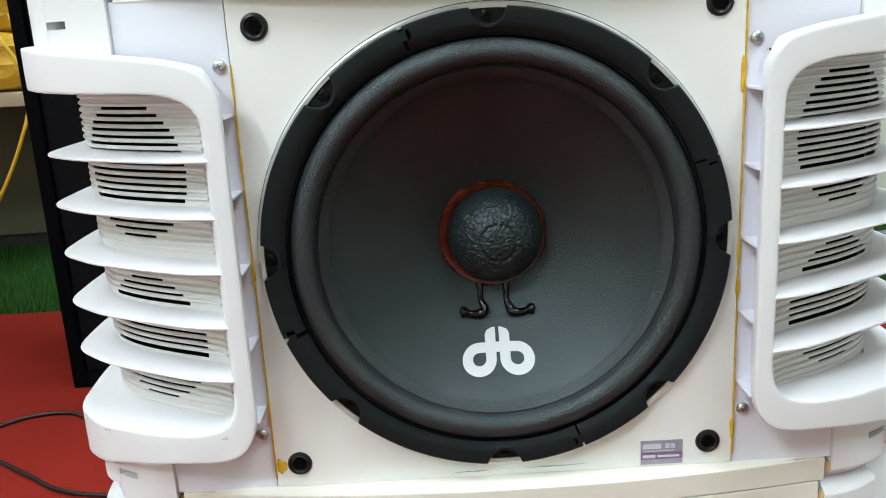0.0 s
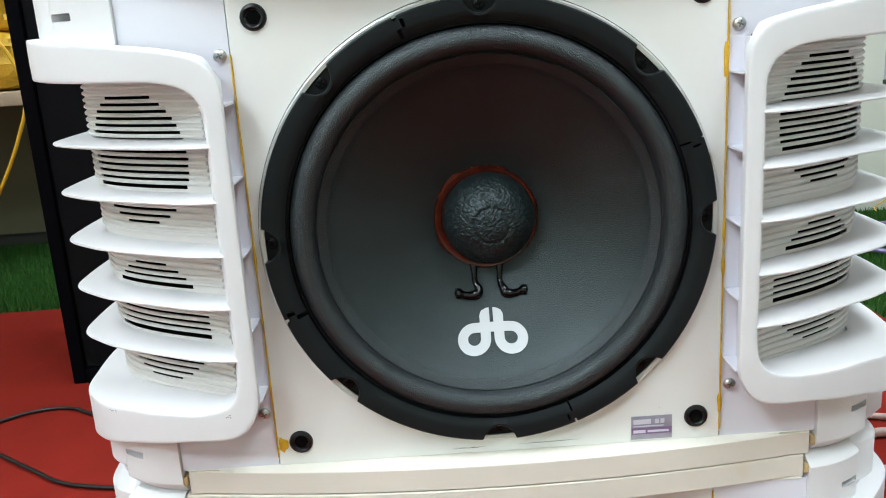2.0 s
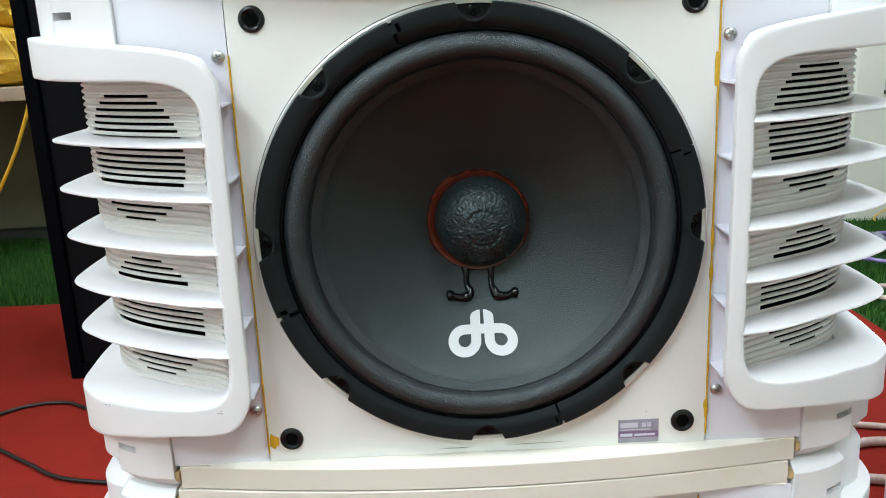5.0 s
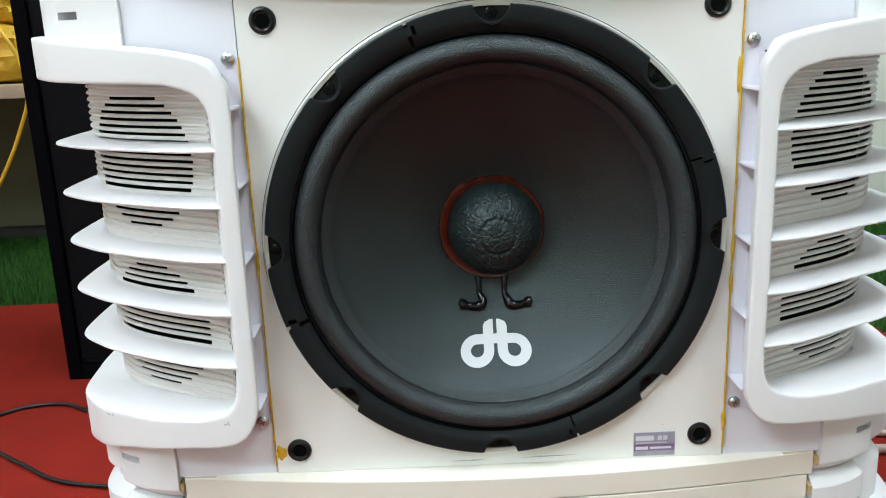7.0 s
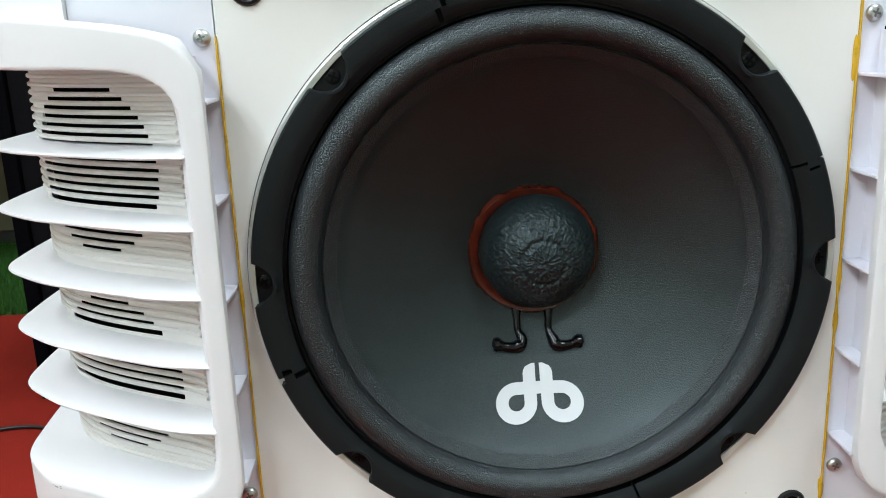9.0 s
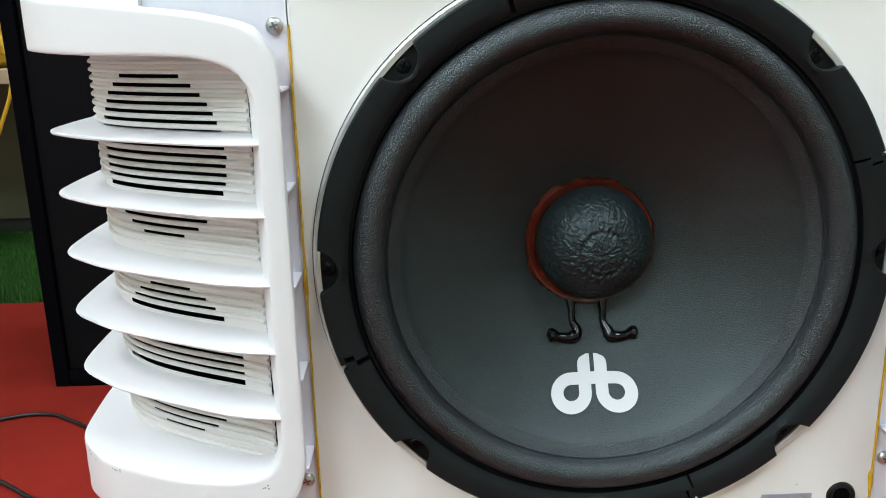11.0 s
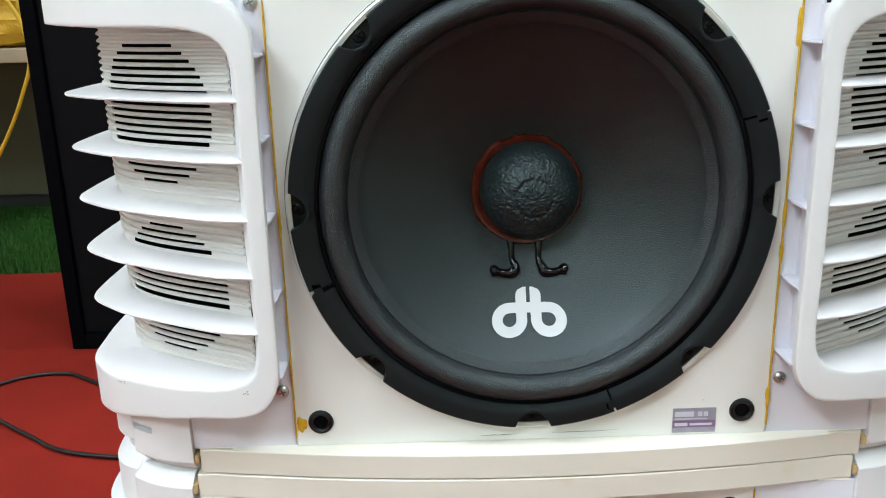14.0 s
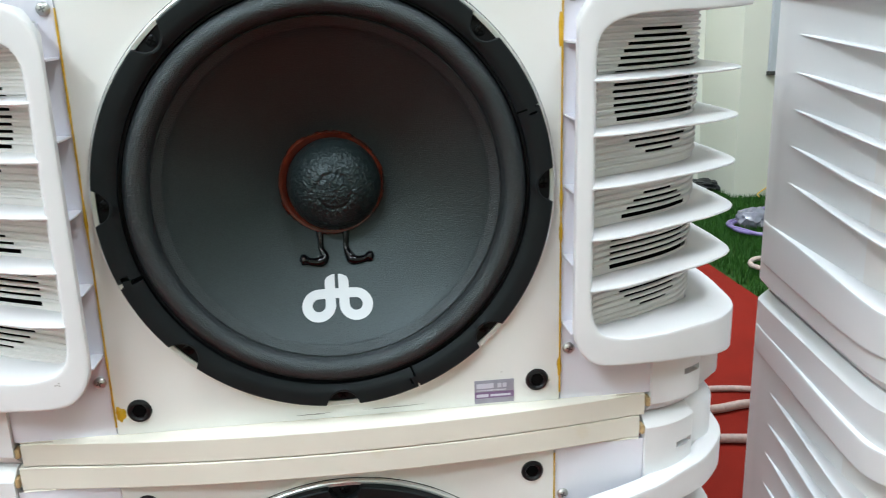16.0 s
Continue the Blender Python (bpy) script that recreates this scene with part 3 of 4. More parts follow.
def screw_mesh(r, mat, high=1.6):
    """Smooth pan head, facing -y; cross_mesh lays the cross recess on it as colour."""
    bm = bmesh.new()
    prof = [(0.0, -0.30), (0.45, -0.29), (0.80, -0.22), (1.0, -0.05), (1.0, 0.3)]
    n = 20
    rows = []
    for pr, py in prof[1:]:
        rows.append([bm.verts.new((r * pr * math.cos(2 * math.pi * i / n), r * py * high, r * pr * math.sin(2 * math.pi * i / n))) for i in range(n)])
    tip = bm.verts.new((0, -0.29 * r * high, 0))
    for i in range(n):
        j = (i + 1) % n
        bm.faces.new((tip, rows[0][i], rows[0][j]))
        for a, b in zip(rows, rows[1:]):
            bm.faces.new((a[i], a[j], b[j], b[i]))
    return bm_mesh("screw", bm, mat, True)


# Two dark bars on the head: a recess's shade put into colour.
def cross_mesh(r, high=1.6, mat=DARK):
    bm = bmesh.new()
    for sx, sz in ((0.50, 0.11), (0.11, 0.50)):
        res = bmesh.ops.create_cube(bm, size=1)
        for v in res["verts"]:
            v.co = (v.co.x * 2 * sx * r, -0.30 * high * r + v.co.y * 0.06 * r + (0.0 if sx > sz else 0.0002 * r), v.co.z * 2 * sz * r)
    return bm_mesh("cross_recess", bm, mat)


def plug_mesh():
    n = 32
    prof = [(0.0, -0.0003), (0.0050, -0.0003), (0.0052, -0.0012), (0.0057, -0.0018), (0.0066, -0.0022), (0.0081, -0.0017), (0.0088, -0.0004), (0.0089, 0.002)]
    return lathe("bolt_plug", prof, BLACKPLASTIC, n)


def glue_bead(x, z0, z1, seed, width):
    """A dribbled line of glue in the joint."""
    rnd = random.Random(seed)
    n = 60
    rings = []
    for i in range(n):
        z = z0 + (z1 - z0) * i / (n - 1)
        w = width * (0.45 + 0.9 * noise.noise(Vector((seed * 3.3, z * 40, 0))) ** 2 * 3 + 0.25 * rnd.random())
        h = 0.0008 + w * 0.35
        rings.append([(x - w, 0.002, z), (x - w * 0.6, -h * 0.8, z), (x, -h, z), (x + w * 0.6, -h * 0.8, z), (x + w, 0.002, z)])
    return strip("glue_bead", rings, GLUE)


def plate_mesh(side):
    """A C-shaped plate round the grille's mouth."""
    inner, outer, h, g = 0.1643, 0.2355, 0.1698, 0.1205
    rim = [(inner, -h), (outer, -h), (outer, -g), (0.1765, -g), (0.1765, g), (outer, g), (outer, h), (inner, h)]
    verts = [(side * x, y, z) for y in (0.0012, 0.012) for x, z in rim]
    faces = [(0, 1, 2, 3), (0, 3, 4, 7), (4, 5, 6, 7)]
    faces += [tuple(8 + i for i in f) for f in faces] + [(i, (i + 1) % 8, 8 + (i + 1) % 8, 8 + i) for i in range(8)]
    return mesh_of("side_plate", verts, faces, LILAC)


UNIT, GRILLES = {}, []


def deeper(me, extra=0.055):
    """The same mesh for the deeper, older cabinet: drawn out along its flank, its front brought forward."""
    me = me.copy()
    for v in me.vertices:
        v.co.y -= extra * (1 - max(0.0, min(1.0, (v.co.y - 0.07) / 0.16)))
    return me



def unit_meshes():
    m = UNIT
    for side in (1, -1):
        m["bezel", side], m["fin", side], m["slat", side] = bezel_mesh(side), fin_mesh(side), slat_mesh(side)
        m["plain_bezel", side], m["swept_fin", side] = bezel_mesh(side, 0.25), fin_mesh(side, True)
        m["shade_sheet", side], m["shell", side] = shade_sheet_mesh(side), shell_mesh(side)
        m["logo", side], m["lead", side] = logo_mesh(side), lead_curve(side)
        edges = (0.1185,) + FINS + (-0.119,)
        rows = []
        for za, zb in zip(edges, edges[1:]):
            zs = [za - 0.0035 - 0.0048 * k for k in range(12) if za - 0.0035 - 0.0048 * k > zb + 0.0048]
            rows += [(z, z - 0.0036 if z != zs[-1] else zb) for z in zs]
        m["rows"] = [z for z, _ in rows]
        m["web", side], m["closed_web", side] = web_mesh(side, rows), web_mesh(side, [(0.1173 - 0.024 * k, 0.1185 - 0.024 * (k + 1)) for k in range(10)], True)
        m["plate", side] = plate_mesh(side)
        for kind in ("plain_bezel", "swept_fin", "closed_web", "shell"):
            m["old_" + kind, side] = deeper(m[kind, side])
        m["wall", side] = box("grille_wall", (min(side * 0.1752, side * 0.1780), -0.0265, -0.1190), (max(side * 0.1752, side * 0.1780), 0.002, 0.1190), LILAC, 0.0003)
        m["rib", side] = box("rib", (min(side * 0.1652, side * 0.1756), -0.0250, -0.0008), (max(side * 0.1652, side * 0.1756), 0.0018, 0.0008), LILAC, 0.0003)
        m["bead", side] = glue_bead(side * HALF_W, -0.163, 0.128 if side < 0 else 0.165, 2 + side, 0.0011)
    m["baffle"] = baffle_mesh()
    m["trim"] = (trim_mesh(1), trim_mesh(-1))
    m["gasket"] = [gasket_mesh(gap) for gap in (0.60, 1.05, 1.35, 0.60)]
    m["rim"] = lathe("steel_rim", [(0.1546, 0.0), (0.1546, -0.0036), (0.1572, -0.0040), (0.1583, -0.0032), (0.1588, 0.0005)], RIM, 128)
    # Thin dark ring painted in for the shadow gap round the rim.
    m["shadow_ring"] = lathe("rim_seal", [(0.1586, 0.001), (0.1586, -0.0005), (0.1591, -0.0004), (0.1592, 0.001)], BLACKPLASTIC, 128)
    m["basket"] = lathe("woofer", [(0.1560, -0.0022), (0.1380, -0.0022), (0.1370, 0.004), (0.122, 0.030), (0.090, 0.068), (0.060, 0.085), (0.060, 0.120), (0.0, 0.120)], BLACKMETAL, 96)
    roll = [(0.1400, -0.0030), (0.1392, 0.0022), (0.1374, 0.0014), (0.1369, -0.0008)]
    for i in range(15):
        a = radians(6 + 168 * i / 14)
        roll.append((0.1283 + 0.0086 * math.cos(a), -0.0025 - 0.0100 * math.sin(a)))
    # valley, thin raised lip and the flat flange glued on the cone
    roll += [(0.1194, -0.0032), (0.1189, -0.0030), (0.1187, -0.0038), (0.1183, -0.0041), (0.1178, -0.0037), (0.1150, -0.0016), (0.1128, 0.0), (0.1121, 0.0006), (0.1118, 0.0012), (0.1115, 0.0030)]
    m["surround"] = lathe("surround", roll, SURROUND, 160)
    m["cone"] = lathe("cone", [(r, cone_y(r)) for r in [0.1119 - 0.0760 * i / 26 for i in range(27)]], CONE, 128)
    m["dome"], m["glue"] = dome_mesh(), glue_ring_mesh()
    m["screw"], m["cross"] = screw_mesh(0.0044, STEEL), cross_mesh(0.0044, 1.6, SLOTSTEEL)
    m["bscrew"], m["bcross"] = screw_mesh(0.0050, BLACKSCREW, 1.0), cross_mesh(0.0050, 1.0)
    m["plug"] = plug_mesh()
    # Near-black hexagon laid on the plug: the hole's shade, drawn as colour.
    m["socket"] = lathe("socket", [(0.0, -0.0009), (0.0046, -0.0009), (0.0051, -0.0004)], DARK, 6)
    # open-fronted cabinet body
    outer = [(-0.178, -0.1882), (0.178, -0.1882), (0.178, 0.1882), (-0.178, 0.1882)]
    inner = [(x * 0.95, z * 0.94) for x, z in outer]
    m["body"] = strip("cabinet_body", [[(x, 0.0125, z) for x, z in inner], [(x, 0.0125, z) for x, z in outer], [(x, 0.40, z) for x, z in outer]], GREYWHITE, closed=True, smooth=False)
    m["old_body"] = deeper(m["body"])
    m["back"] = box("back_panel", (-0.178, 0.401, -0.1882), (0.178, 0.415, 0.1882), GREYWHITE, 0.002)
    m["dab"] = box("glue_dab", (-0.002, -0.001, -0.004), (0.002, 0.008, 0.004), material("amber_glue", (0.48, 0.34, 0.17), 0.35, vary=0.4, scale=200, bump=0.6, bump_scale=200, bump_depth=0.002), 0.002)


def loudspeaker(at, turn, label, group, older=False):
    m = UNIT
    top = empty("loudspeaker", at, turn)
    ahead = -0.055 if older else 0.0
    tagged(top, label, "loudspeaker", group)
    put("cabinet_body", m["old_body" if older else "body"], top)
    put("back_panel", m["back"], top)
    put("baffle", m["baffle"], top, (0, ahead, 0), label="cream-white painted front board")
    put("trim", m["trim"][0], top, (0, ahead, 0), label="yellowed cream bowed trim")
    put("trim", m["trim"][1], top, (0, ahead, 0), label="yellowed cream bowed trim")
    for side in (1, -1):
        put("side_plate", m["plate", side], top, (0, ahead, 0), label="pale lilac-white plastic plate")
        put("side_housing", m["old_shell" if older else "shell", side], top)
        grille = put("grille", m["old_plain_bezel" if older else "bezel", side], top, label="white plastic side grille")
        GRILLES.append(grille)
        for z in FINS:
            put("fin", m["old_swept_fin" if older else "fin", side], grille, (0, 0, z))
        if older:
            put("groove_panel", m["old_closed_web", side], grille)
        else:
            for z in m["rows"]:
                put("slat", m["slat", side], grille, (0, 0, z))
            put("groove_panel", m["web", side], grille)
            put("sound_chamber", m["shade_sheet", side], grille, label="black sheet painting in the shade behind the slots")
        put("grille_wall", m["wall", side], grille, (0, ahead, 0))
        for z in (0.097, 0.047, -0.003, -0.055, -0.107):
            put("rib", m["rib", side], grille, (0, ahead, z))
        put("glue_bead", m["bead", side], top, (0, ahead, 0), label="dribbled yellow glue line")
        for z in (0.1275, -0.1280):
            s = put("screw", m["screw"], top, (side * 0.1705, 0.0003 + ahead, z), label="zinc cross-head screw")
            put("cross_recess", m["cross"], s, turn=(0, 20 * side, 0))
        for z in (0.1505, -0.1515):
            plug = put("bolt_plug", m["plug"], top, (side * 0.146, ahead, z), label="round black plug")
            put("socket", m["socket"], plug)
            put("glue_dab", m["dab"], top, (side * 0.2345, ahead, 0.178 if z > 0 else -0.178), label="amber glue lump")
    woofer = put("woofer", m["basket"], top, (0, ahead, 0), label="black twelve-inch woofer")
    put("steel_rim", m["rim"], woofer, label="bare steel edge")
    put("rim_seal", m["shadow_ring"], woofer, label="thin dark ring standing in for the shadow gap")
    for k in range(4):
        put("gasket", m["gasket"][(k + 1) % 4], woofer, turn=(0, -(21.5 + 90 * k), 0))
    for k in range(8):
        a = radians(45 * k)
        s = put("screw", m["bscrew"], woofer, (0.1502 * math.cos(a), -0.0012, 0.1502 * math.sin(a)), label="black screw")
        put("cross_recess", m["bcross"], s, turn=(0, 37 * k, 0))
    put("surround", m["surround"], woofer, label="black foam roll surround")
    put("cone", m["cone"], woofer, label="black paper cone")
    put("dust_cap", m["dome"], woofer, (0.0027, 0, -0.0014), label="wrinkled lacquered dust cap")
    put("glue_ring", m["glue"], woofer, (0.0004, 0, -0.0008), label="red-brown glue ring")
    for side in (1, -1):
        put("logo_mark", m["logo", side], woofer, label="white printed loop mark")
        put("lead", m["lead", side], woofer, label="lead under glossy black glue")
    return top


unit_meshes()
CENTRE = 0.568
main = loudspeaker((0, 0, CENTRE), (0, 0, 0), "white loudspeaker with a black woofer, stacked on its twin", "white loudspeakers")
lower = loudspeaker((-0.0035, 0, CENTRE - PITCH), (0, 0, 0), "white loudspeaker standing on the red carpet", "white loudspeakers")
NEIGHBOUR = (0.7345, -0.045)
side_upper = loudspeaker((*NEIGHBOUR, CENTRE), (0, 0, -8), "white loudspeaker seen from its finned flank, stacked on another", "white loudspeakers", True)
side_lower = loudspeaker((*NEIGHBOUR, CENTRE - PITCH), (0, 0, -8), "greyish-white loudspeaker seen from its finned flank on the carpet", "white loudspeakers", True)

def smear(at, sx, sz, seed):
    """A flat dribble of glue on the front board."""
    rings = []
    for j in range(5):
        f = j / 4
        row = []
        for i in range(24):
            a = 2 * math.pi * i / 24
            w = 1 + 0.45 * noise.noise(Vector((math.cos(a) * 1.4 + seed, math.sin(a) * 1.4, 0)))
            row.append((sx * w * (1 - f) * math.cos(a), 0.0002 - 0.0010 * math.sin(f * math.pi / 2), sz * w * (1 - f) * math.sin(a)))
        rings.append(row)
    put("glue_smear", strip("glue_smear", rings, GLUE, closed=True), main, at, label="yellow glue smear")


smear((-0.1594, 0, -0.1530), 0.0044, 0.0062, 1.0)
smear((0.1622, -0.0005, 0.1050), 0.0019, 0.0120, 3.0)
smear((0.1632, -0.0005, -0.1420), 0.0016, 0.0090, 7.0)

def scuff(parent, a, b, width, seed):
    """A thin ragged rub mark from a to b, lying on the surface."""
    rnd = random.Random(seed)
    a, b = Vector(a), Vector(b)
    d = (b - a).normalized()
    side = Vector((-d.z, 0, d.x))
    rings = []
    for i in range(9):
        f = i / 8
        w = width * (0.25 + 0.75 * rnd.random()) * math.sin(math.pi * (0.06 + 0.88 * f))
        p = a.lerp(b, f) + side * width * 0.5 * rnd.uniform(-1, 1)
        rings.append([tuple(p - side * w), tuple(p + Vector((0, -0.0001, 0))), tuple(p + side * w)])
    put("scuff", strip("scuff", rings, SCUFF), parent, label="grey rub mark")


scuff(main, (-0.036, -0.0004, -0.1655), (-0.010, -0.0004, -0.1650), 0.0005, 1)
scuff(main, (0.014, -0.0004, -0.1648), (0.060, -0.0004, -0.1640), 0.0004, 2)
scuff(main, (0.118, -0.0004, -0.143), (0.1195, -0.0004, -0.1432), 0.0004, 6)

def bezel_scuff(grille, side, s, z, ds, dz, seed):
    """A few dark nicks on the face of a bezel."""
    rnd = random.Random(seed)
    verts, faces = [], []
    for _ in range(5):
        cs, cz = s + rnd.uniform(-1, 1) * ds, z + rnd.uniform(-1, 1) * dz
        k = len(verts)
        for a in range(6):
            ss, zz = cs + 0.0008 * math.cos(a * 1.047) * rnd.uniform(0.4, 1.4), cz + 0.0005 * math.sin(a * 1.047) * rnd.uniform(0.4, 1.4)
            p, n = on_plan(ss)
            e = -0.0003 - swell(ss, side) - arm_bulge(ss) * ease(0.098, 0.112, abs(zz))
            verts.append((side * (p.x - n.x * e), p.y - n.y * e, zz))
        faces.append(tuple(range(k, k + 6)))
    put("scuff", mesh_of("scuff", verts, faces, SCUFF), grille, label="dark nicks")


left_grille = GRILLES[1]
bezel_scuff(left_grille, -1, 0.150, -0.1215, 0.012, 0.0012, 3)
bezel_scuff(left_grille, -1, 0.120, -0.1185, 0.008, 0.0008, 4)
bezel_scuff(left_grille, -1, 0.0215, -0.1125, 0.0025, 0.0030, 9)

# product sticker on the upper front board
sticker = put("sticker", box("sticker", (0.0980, -0.0006, -0.1676), (0.1282, -0.0001, -0.1490), FOIL, 0.0001), main, label="grey and purple foil sticker")
put("purple_band", box("purple_band", (0.0981, -0.00085, -0.1634), (0.1281, -0.00062, -0.1584), PURPLE), sticker)
for x0, x1, z0, z1 in ((0.0995, 0.1125, -0.1553, -0.1514), (0.1155, 0.1185, -0.1551, -0.1516), (0.1195, 0.1225, -0.1551, -0.1516), (0.0995, 0.1220, -0.1574, -0.1565),
                       (0.0995, 0.1085, -0.1624, -0.1600), (0.1100, 0.1255, -0.1620, -0.1604)):
    put("print_bar", box("print_bar", (x0, -0.00105, z0), (x1, -0.00087, z1), PALEPRINT), sticker)

# ---- room ----
X0, X1, Y0, Y1 = -2.8, 2.6, -3.2, 2.6


def structure(name, me, label=""):
    return tagged(put(name, me), label, kind="structure")


structure("floor", box("floor", (X0 - 0.2, Y0 - 0.2, -0.12), (X1 + 0.2, Y1 + 0.2, -0.004), TURF), "floor under green artificial grass")
structure("wall_north", box("wall_north", (X0 - 0.2, Y1, -0.1), (X1 + 0.2, Y1 + 0.15, CEILING), WALLPAINT), "off-white painted wall")
structure("wall_south", box("wall_south", (X0 - 0.2, Y0 - 0.15, -0.1), (X1 + 0.2, Y0, CEILING), WALLPAINT), "off-white painted wall")
structure("wall_west", box("wall_west", (X0 - 0.15, Y0, -0.1), (X0, Y1, CEILING), WALLPAINT), "off-white painted wall")
structure("wall_east", box("wall_east", (X1, Y0, -0.1), (X1 + 0.15, Y1, CEILING), WALLPAINT), "off-white painted wall")
structure("ceiling", box("ceiling", (X0 - 0.2, Y0 - 0.2, CEILING), (X1 + 0.2, Y1 + 0.2, CEILING + 0.12), CEILPAINT), "white ceiling")
structure("baseboard", box("baseboard", (X0, Y1 - 0.012, 0), (1.36, Y1, 0.10), SKIRT, 0.002), "dark skirting board")
structure("column", box("column", (1.41, Y1 - 0.32, 0), (2.05, Y1, CEILING), WALLPAINT, 0.006), "off-white corner column")
structure("carpet", box("carpet", (X0 + 0.02, -1.3, -0.003), (0.985, 1.735, 0.0), CARPET), "red needle-felt carpet")


def turf():
    """Short upright blades on the strips of floor that the carpet leaves free."""
    rnd = random.Random(4)
    verts, faces = [], []

    def patch(xa, xb, ya, yb, count):
        for _ in range(count):
            x, y = rnd.uniform(xa, xb), rnd.uniform(ya, yb)
            a, h, lean = rnd.uniform(0, 6.28), rnd.uniform(0.012, 0.024), rnd.uniform(0, 0.012)
            w = 0.0016
            dx, dy = math.cos(a) * w, math.sin(a) * w
            lx, ly = -math.sin(a) * lean, math.cos(a) * lean
            k = len(verts)
            verts.extend([(x - dx, y - dy, -0.004), (x + dx, y + dy, -0.004), (x + lx, y + ly, h)])
            faces.append((k, k + 1, k + 2))

    patch(-2.5, -0.5, 1.74, 2.58, 62000)
    patch(0.990, 2.0, 0.5, 2.58, 62000)
    patch(-0.5, 0.990, 1.74, 2.58, 12000)
    me = bpy.data.meshes.new("artificial_grass")
    me.from_pydata(verts, [], faces)
    me.materials.append(BLADE)
    return tagged(put("artificial_grass", me), "short green artificial grass", kind="stuff")


turf()

# Bodies for the unseen lamps above; their form and places are assumed.
for fx, fy, fsx, fsy, fw in FITTINGS:
    fit_ob = empty("unseen_ceiling_light", (fx, fy, CEILING))
    tagged(fit_ob, "flat white ceiling light panel, unseen, added as a light source", "ceiling light", "ceiling lights")
    put("housing", box("housing", (-fsx / 2, -fsy / 2, -0.05), (fsx / 2, fsy / 2, 0), CEILPAINT, 0.004), fit_ob)
    put("diffuser", box("diffuser", (-fsx / 2 + 0.02, -fsy / 2 + 0.02, -0.058), (fsx / 2 - 0.02, fsy / 2 - 0.02, -0.051), LIT), fit_ob)

# tall black loudspeaker behind
tall = empty("tall_loudspeaker", (-0.853, 1.178, 0))
tagged(tall, "tall black loudspeaker cabinet with a cloth front, on the carpet", "loudspeaker")
put("cabinet", box("cabinet", (0, 0.0, 0), (0.52, 0.42, 1.25), VINYL, 0.006), tall)
put("front_cloth", box("front_cloth", (0.030, -0.004, 0.035), (0.490, -0.0005, 1.215), MESHCLOTH, 0.001), tall)
for x0, x1, z0, z1 in ((0.0, 0.028, 0, 1.25), (0.492, 0.52, 0, 1.25), (0.0285, 0.4915, 0, 0.033), (0.0285, 0.4915, 1.217, 1.25)):
    put("front_edge", box("front_edge", (x0, -0.014, z0), (x1, -0.0005, z1), VINYL, 0.003), tall)

# low table with amber sacks
table = empty("table", (-1.113, 1.75, 0))
tagged(table, "low worn wooden table against the wall, carrying amber sacks", "table")
# Carried back to the wall, unseen, to keep light off the space below.
put("tabletop", box("tabletop", (-1.25, 0, 0.577), (0, 0.84, 0.613), WOOD, 0.004), table)
# Added dark sheet: its olive colour carries the shade on the wall below.
put("back_shade", box("back_shade", (-1.20, 0.800, 0.06), (-0.02, 0.806, 0.5765), OLIVE), table, label="olive sheet added for the shade under the table")
for lx in (-1.22, -0.045):
    for ly in (0.55, 0.72):
        put("leg", box("leg", (lx, ly, 0), (lx + 0.04, ly + 0.04, 0.5765), WOOD, 0.003), table)


def sack(at, size, seed):
    bm = bmesh.new()
    bmesh.ops.create_cube(bm, size=1)
    bmesh.ops.subdivide_edges(bm, edges=bm.edges[:], cuts=12, use_grid_fill=True)
    for v in bm.verts:
        p = Vector(v.co)
        q = Vector([math.copysign(abs(2 * c) ** 1.0, c) for c in p])
        r = (abs(q.x) ** 5 + abs(q.y) ** 5 + abs(q.z) ** 5) ** 0.2
        q = q / max(1e-6, r)
        d = 1 + 0.10 * noise.fractal(q * 2.2 + Vector((seed, 0, 0)), 0.8, 2.0, 4)
        v.co = (q.x * size[0] / 2 * d, q.y * size[1] / 2 * d, (q.z * d + 1) * size[2] / 2)
    zmin = min(v.co.z for v in bm.verts)
    for v in bm.verts:
        v.co.z = max(0.0, v.co.z - zmin - 0.006)
    ob = put("sack", bm_mesh("sack", bm, AMBER, True), None, at)
    return tagged(ob, "crumpled amber-yellow sack lying on the table", "sack", "sacks on the table")


sack((-1.33, 2.00, 0.6135), (0.42, 0.40, 0.16), 1.0)
sack((-1.80, 2.00, 0.6135), (0.48, 0.42, 0.17), 5.0)
sack((-1.36, 2.02, 0.758), (0.46, 0.38, 0.18), 9.0)

# loose cables
def cable(name, pts, r, mat, label):
    return tagged(put(name, tube(name, pts, r, mat)), label, "cable")


cable("power_cable", [(-1.25, 0.74, 0.005), (-1.05, 0.88, 0.005), (-0.926, 0.9825, 0.005), (-0.877, 1.02, 0.005), (-0.80, 1.025, 0.005), (-0.766, 1.003, 0.005), (-0.69, 0.955, 0.005), (-0.55, 0.92, 0.005)],
      0.0036, BWIRE, "black cable lying on the red carpet")
cable("power_cable", [(-1.15, 0.97, 0.005), (-0.95, 0.90, 0.005), (-0.853, 0.835, 0.005), (-0.80, 0.795, 0.005), (-0.76, 0.766, 0.005), (-0.70, 0.722, 0.005), (-0.64, 0.70, 0.005), (-0.5, 0.68, 0.005)],
      0.0036, BWIRE, "black cable lying on the red carpet")
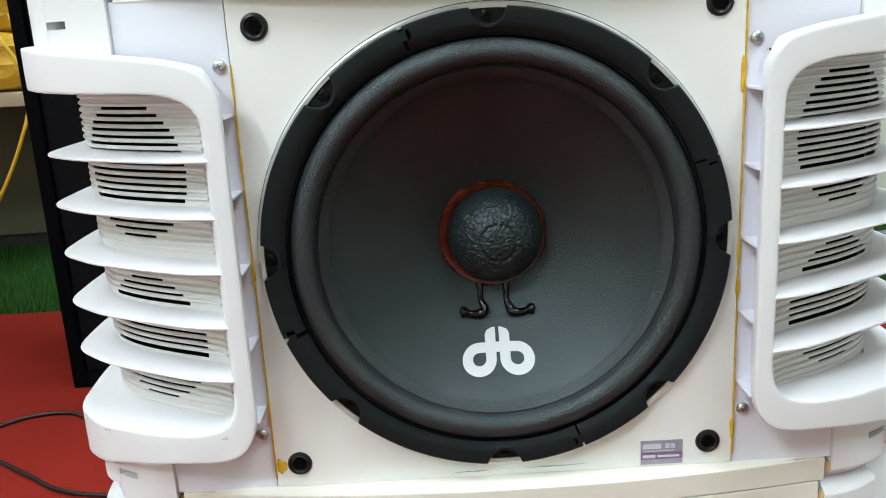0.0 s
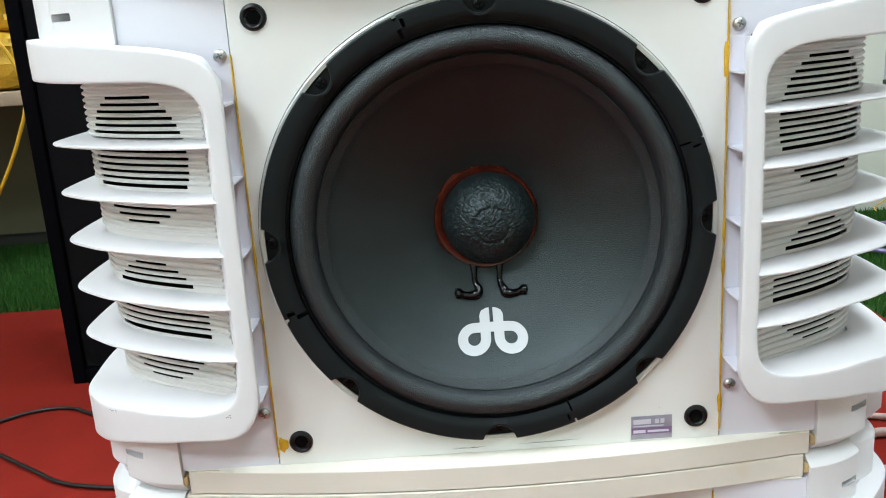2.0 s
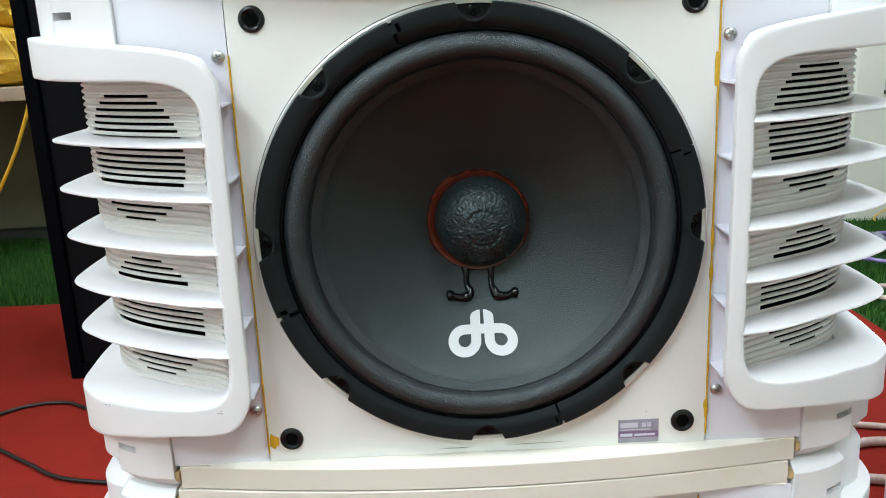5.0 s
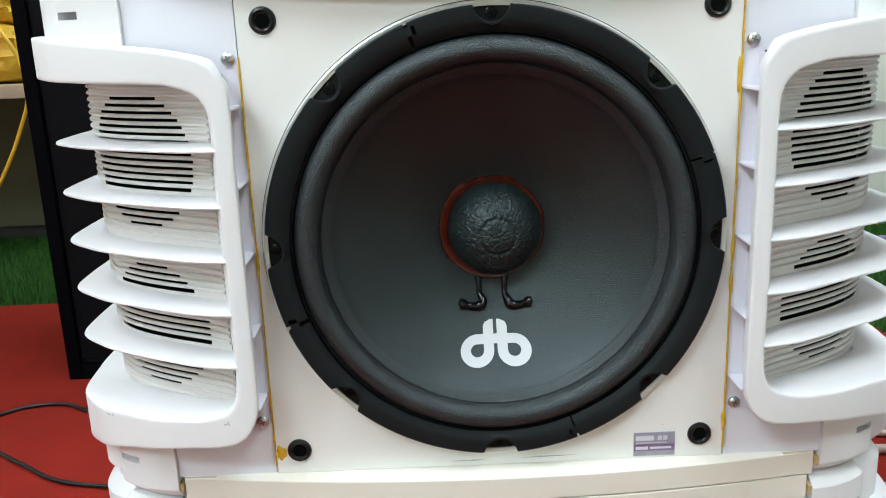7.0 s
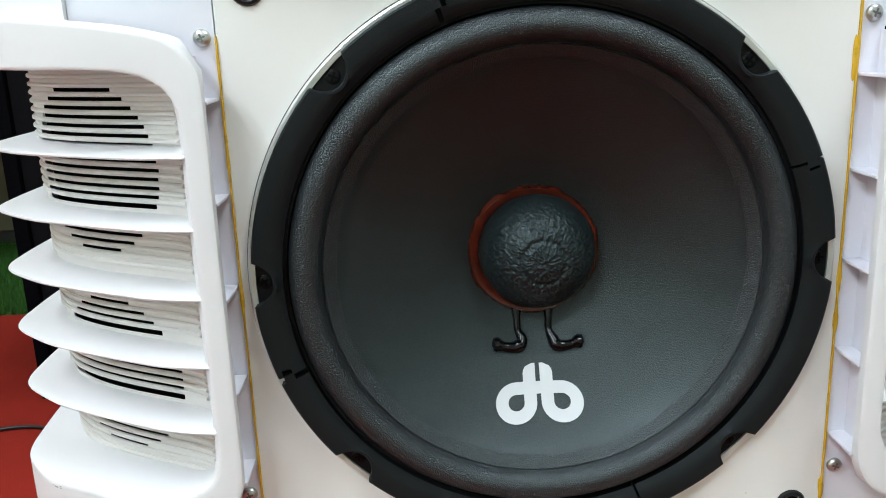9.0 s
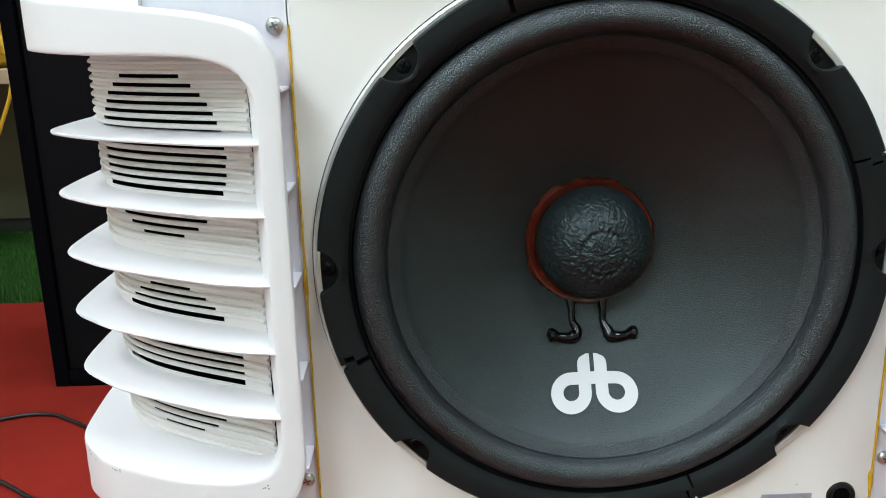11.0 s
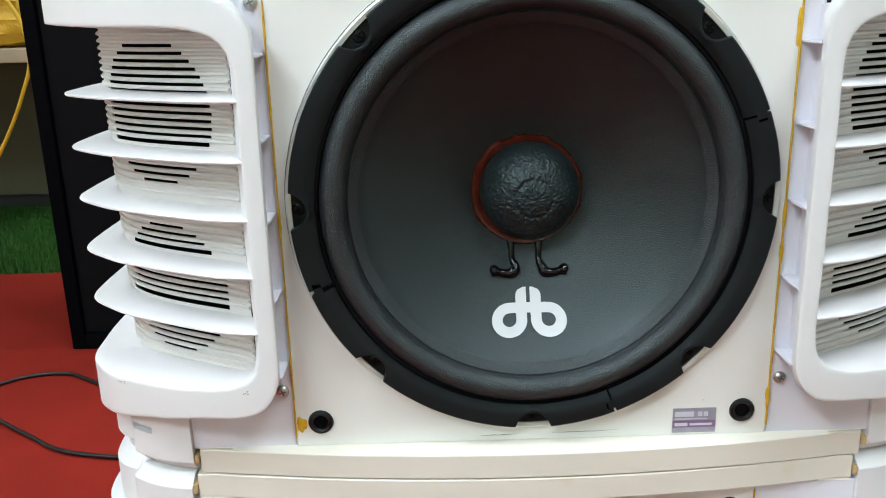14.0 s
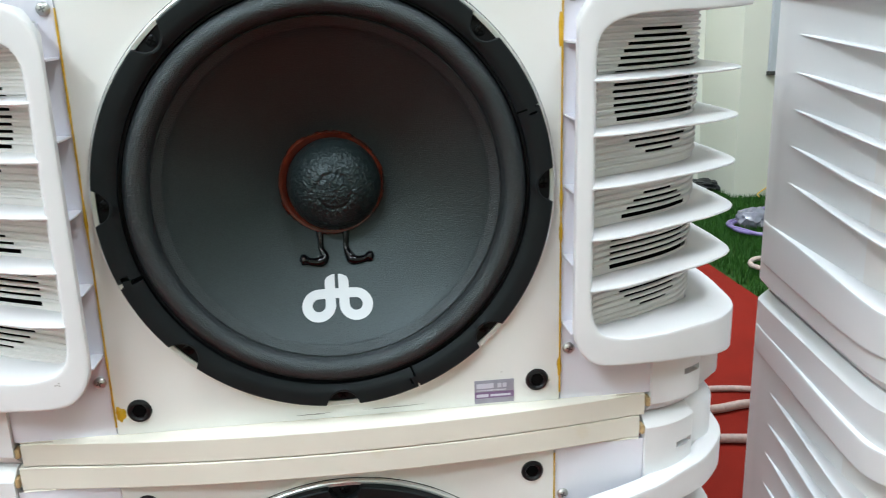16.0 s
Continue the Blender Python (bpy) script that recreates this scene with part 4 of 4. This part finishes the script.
cable("strap_cable", [(-1.235, 1.80, 0.93), (-1.205, 1.77, 0.84), (-1.168, 1.742, 0.765), (-1.133, 1.742, 0.700), (-1.116, 1.742, 0.632), (-1.116, 1.742, 0.588), (-1.154, 1.742, 0.488), (-1.202, 1.742, 0.396), (-1.255, 1.742, 0.310), (-1.33, 1.742, 0.17), (-1.40, 1.75, 0.010)],
      0.0052, YWIRE, "yellow cable draped over the table corner")
for z, ya, yb, r in ((0.0, 0.775, 0.765, 0.006), (0.0, 0.690, 0.700, 0.008), (0.0, 0.585, 0.560, 0.008)):
    cable("speaker_cable", [(0.30, ya + 0.04, r), (0.48, ya + 0.015, r), (0.62, ya, r), (0.70, yb, r), (0.85, yb - 0.06, r), (0.95, yb - 0.1, 0.01)], r, PINKWIRE, "clear twin-core copper speaker cable")

# litter on the grass by the column
def crumpled_bag(at, size, crush, mat, label, seed):
    bm = bmesh.new()
    bmesh.ops.create_icosphere(bm, subdivisions=4, radius=1)
    for v in bm.verts:
        q = v.co.copy()
        d = 1 + crush * noise.fractal(q * 2.0 + Vector((seed, 0, 0)), 0.9, 2.1, 4)
        v.co = (q.x * size[0] * d, q.y * size[1] * d, max(-0.85 * size[2], q.z * size[2] * d) + 0.85 * size[2])
    return tagged(put("plastic_bag", bm_mesh("plastic_bag", bm, mat, True), None, at), label, "bag")


crumpled_bag((1.285, 1.880, -0.003), (0.052, 0.046, 0.036), 0.22, CLEARBAG, "shiny clear plastic bag lying inside a violet coil", 0.0)
crumpled_bag((1.355, 2.43, -0.003), (0.070, 0.050, 0.026), 0.40, BLACKBAG, "crumpled black bag on the artificial grass at the wall", 4.0)


def loop_of(cx, cy, rx, ry, turns, seed):
    rnd = random.Random(seed)
    return [(cx + rx * (1 + 0.12 * rnd.uniform(-1, 1)) * math.cos(i * 0.7), cy + ry * (1 + 0.12 * rnd.uniform(-1, 1)) * math.sin(i * 0.7), 0.016 + 0.010 * rnd.random()) for i in range(int(turns * 9))]


cable("cable_coil", loop_of(1.27, 1.80, 0.085, 0.10, 2.0, 3), 0.006, VIOLET, "coiled violet cable on the artificial grass")
cable("cable_coil", loop_of(1.38, 1.93, 0.09, 0.08, 2.5, 5), 0.007, VIOLET, "coiled violet cable on the artificial grass")
cable("cable_coil", loop_of(1.115, 1.435, 0.055, 0.05, 1.4, 8), 0.007, PINKWIRE, "loop of clear copper cable on the artificial grass")
cable("thin_cable", [(1.47, 2.20, 0.02), (1.49, 2.25, 0.020), (1.52, 2.268, 0.03), (1.56, 2.272, 0.05), (1.66, 2.272, 0.06)], 0.002, YWIRE, "thin yellow cable along the column foot")
board = empty("wall_board", (1.505, 2.279, 0.455))
tagged(board, "blue-grey board fixed flat on the column", "board")
put("panel", box("panel", (0, -0.018, 0), (0.50, -0.0005, 0.9), PANELGREY, 0.002), board)
put("bottom_rail", box("bottom_rail", (-0.003, -0.024, -0.014), (0.503, -0.0005, -0.0005), SKIRT, 0.002), board)
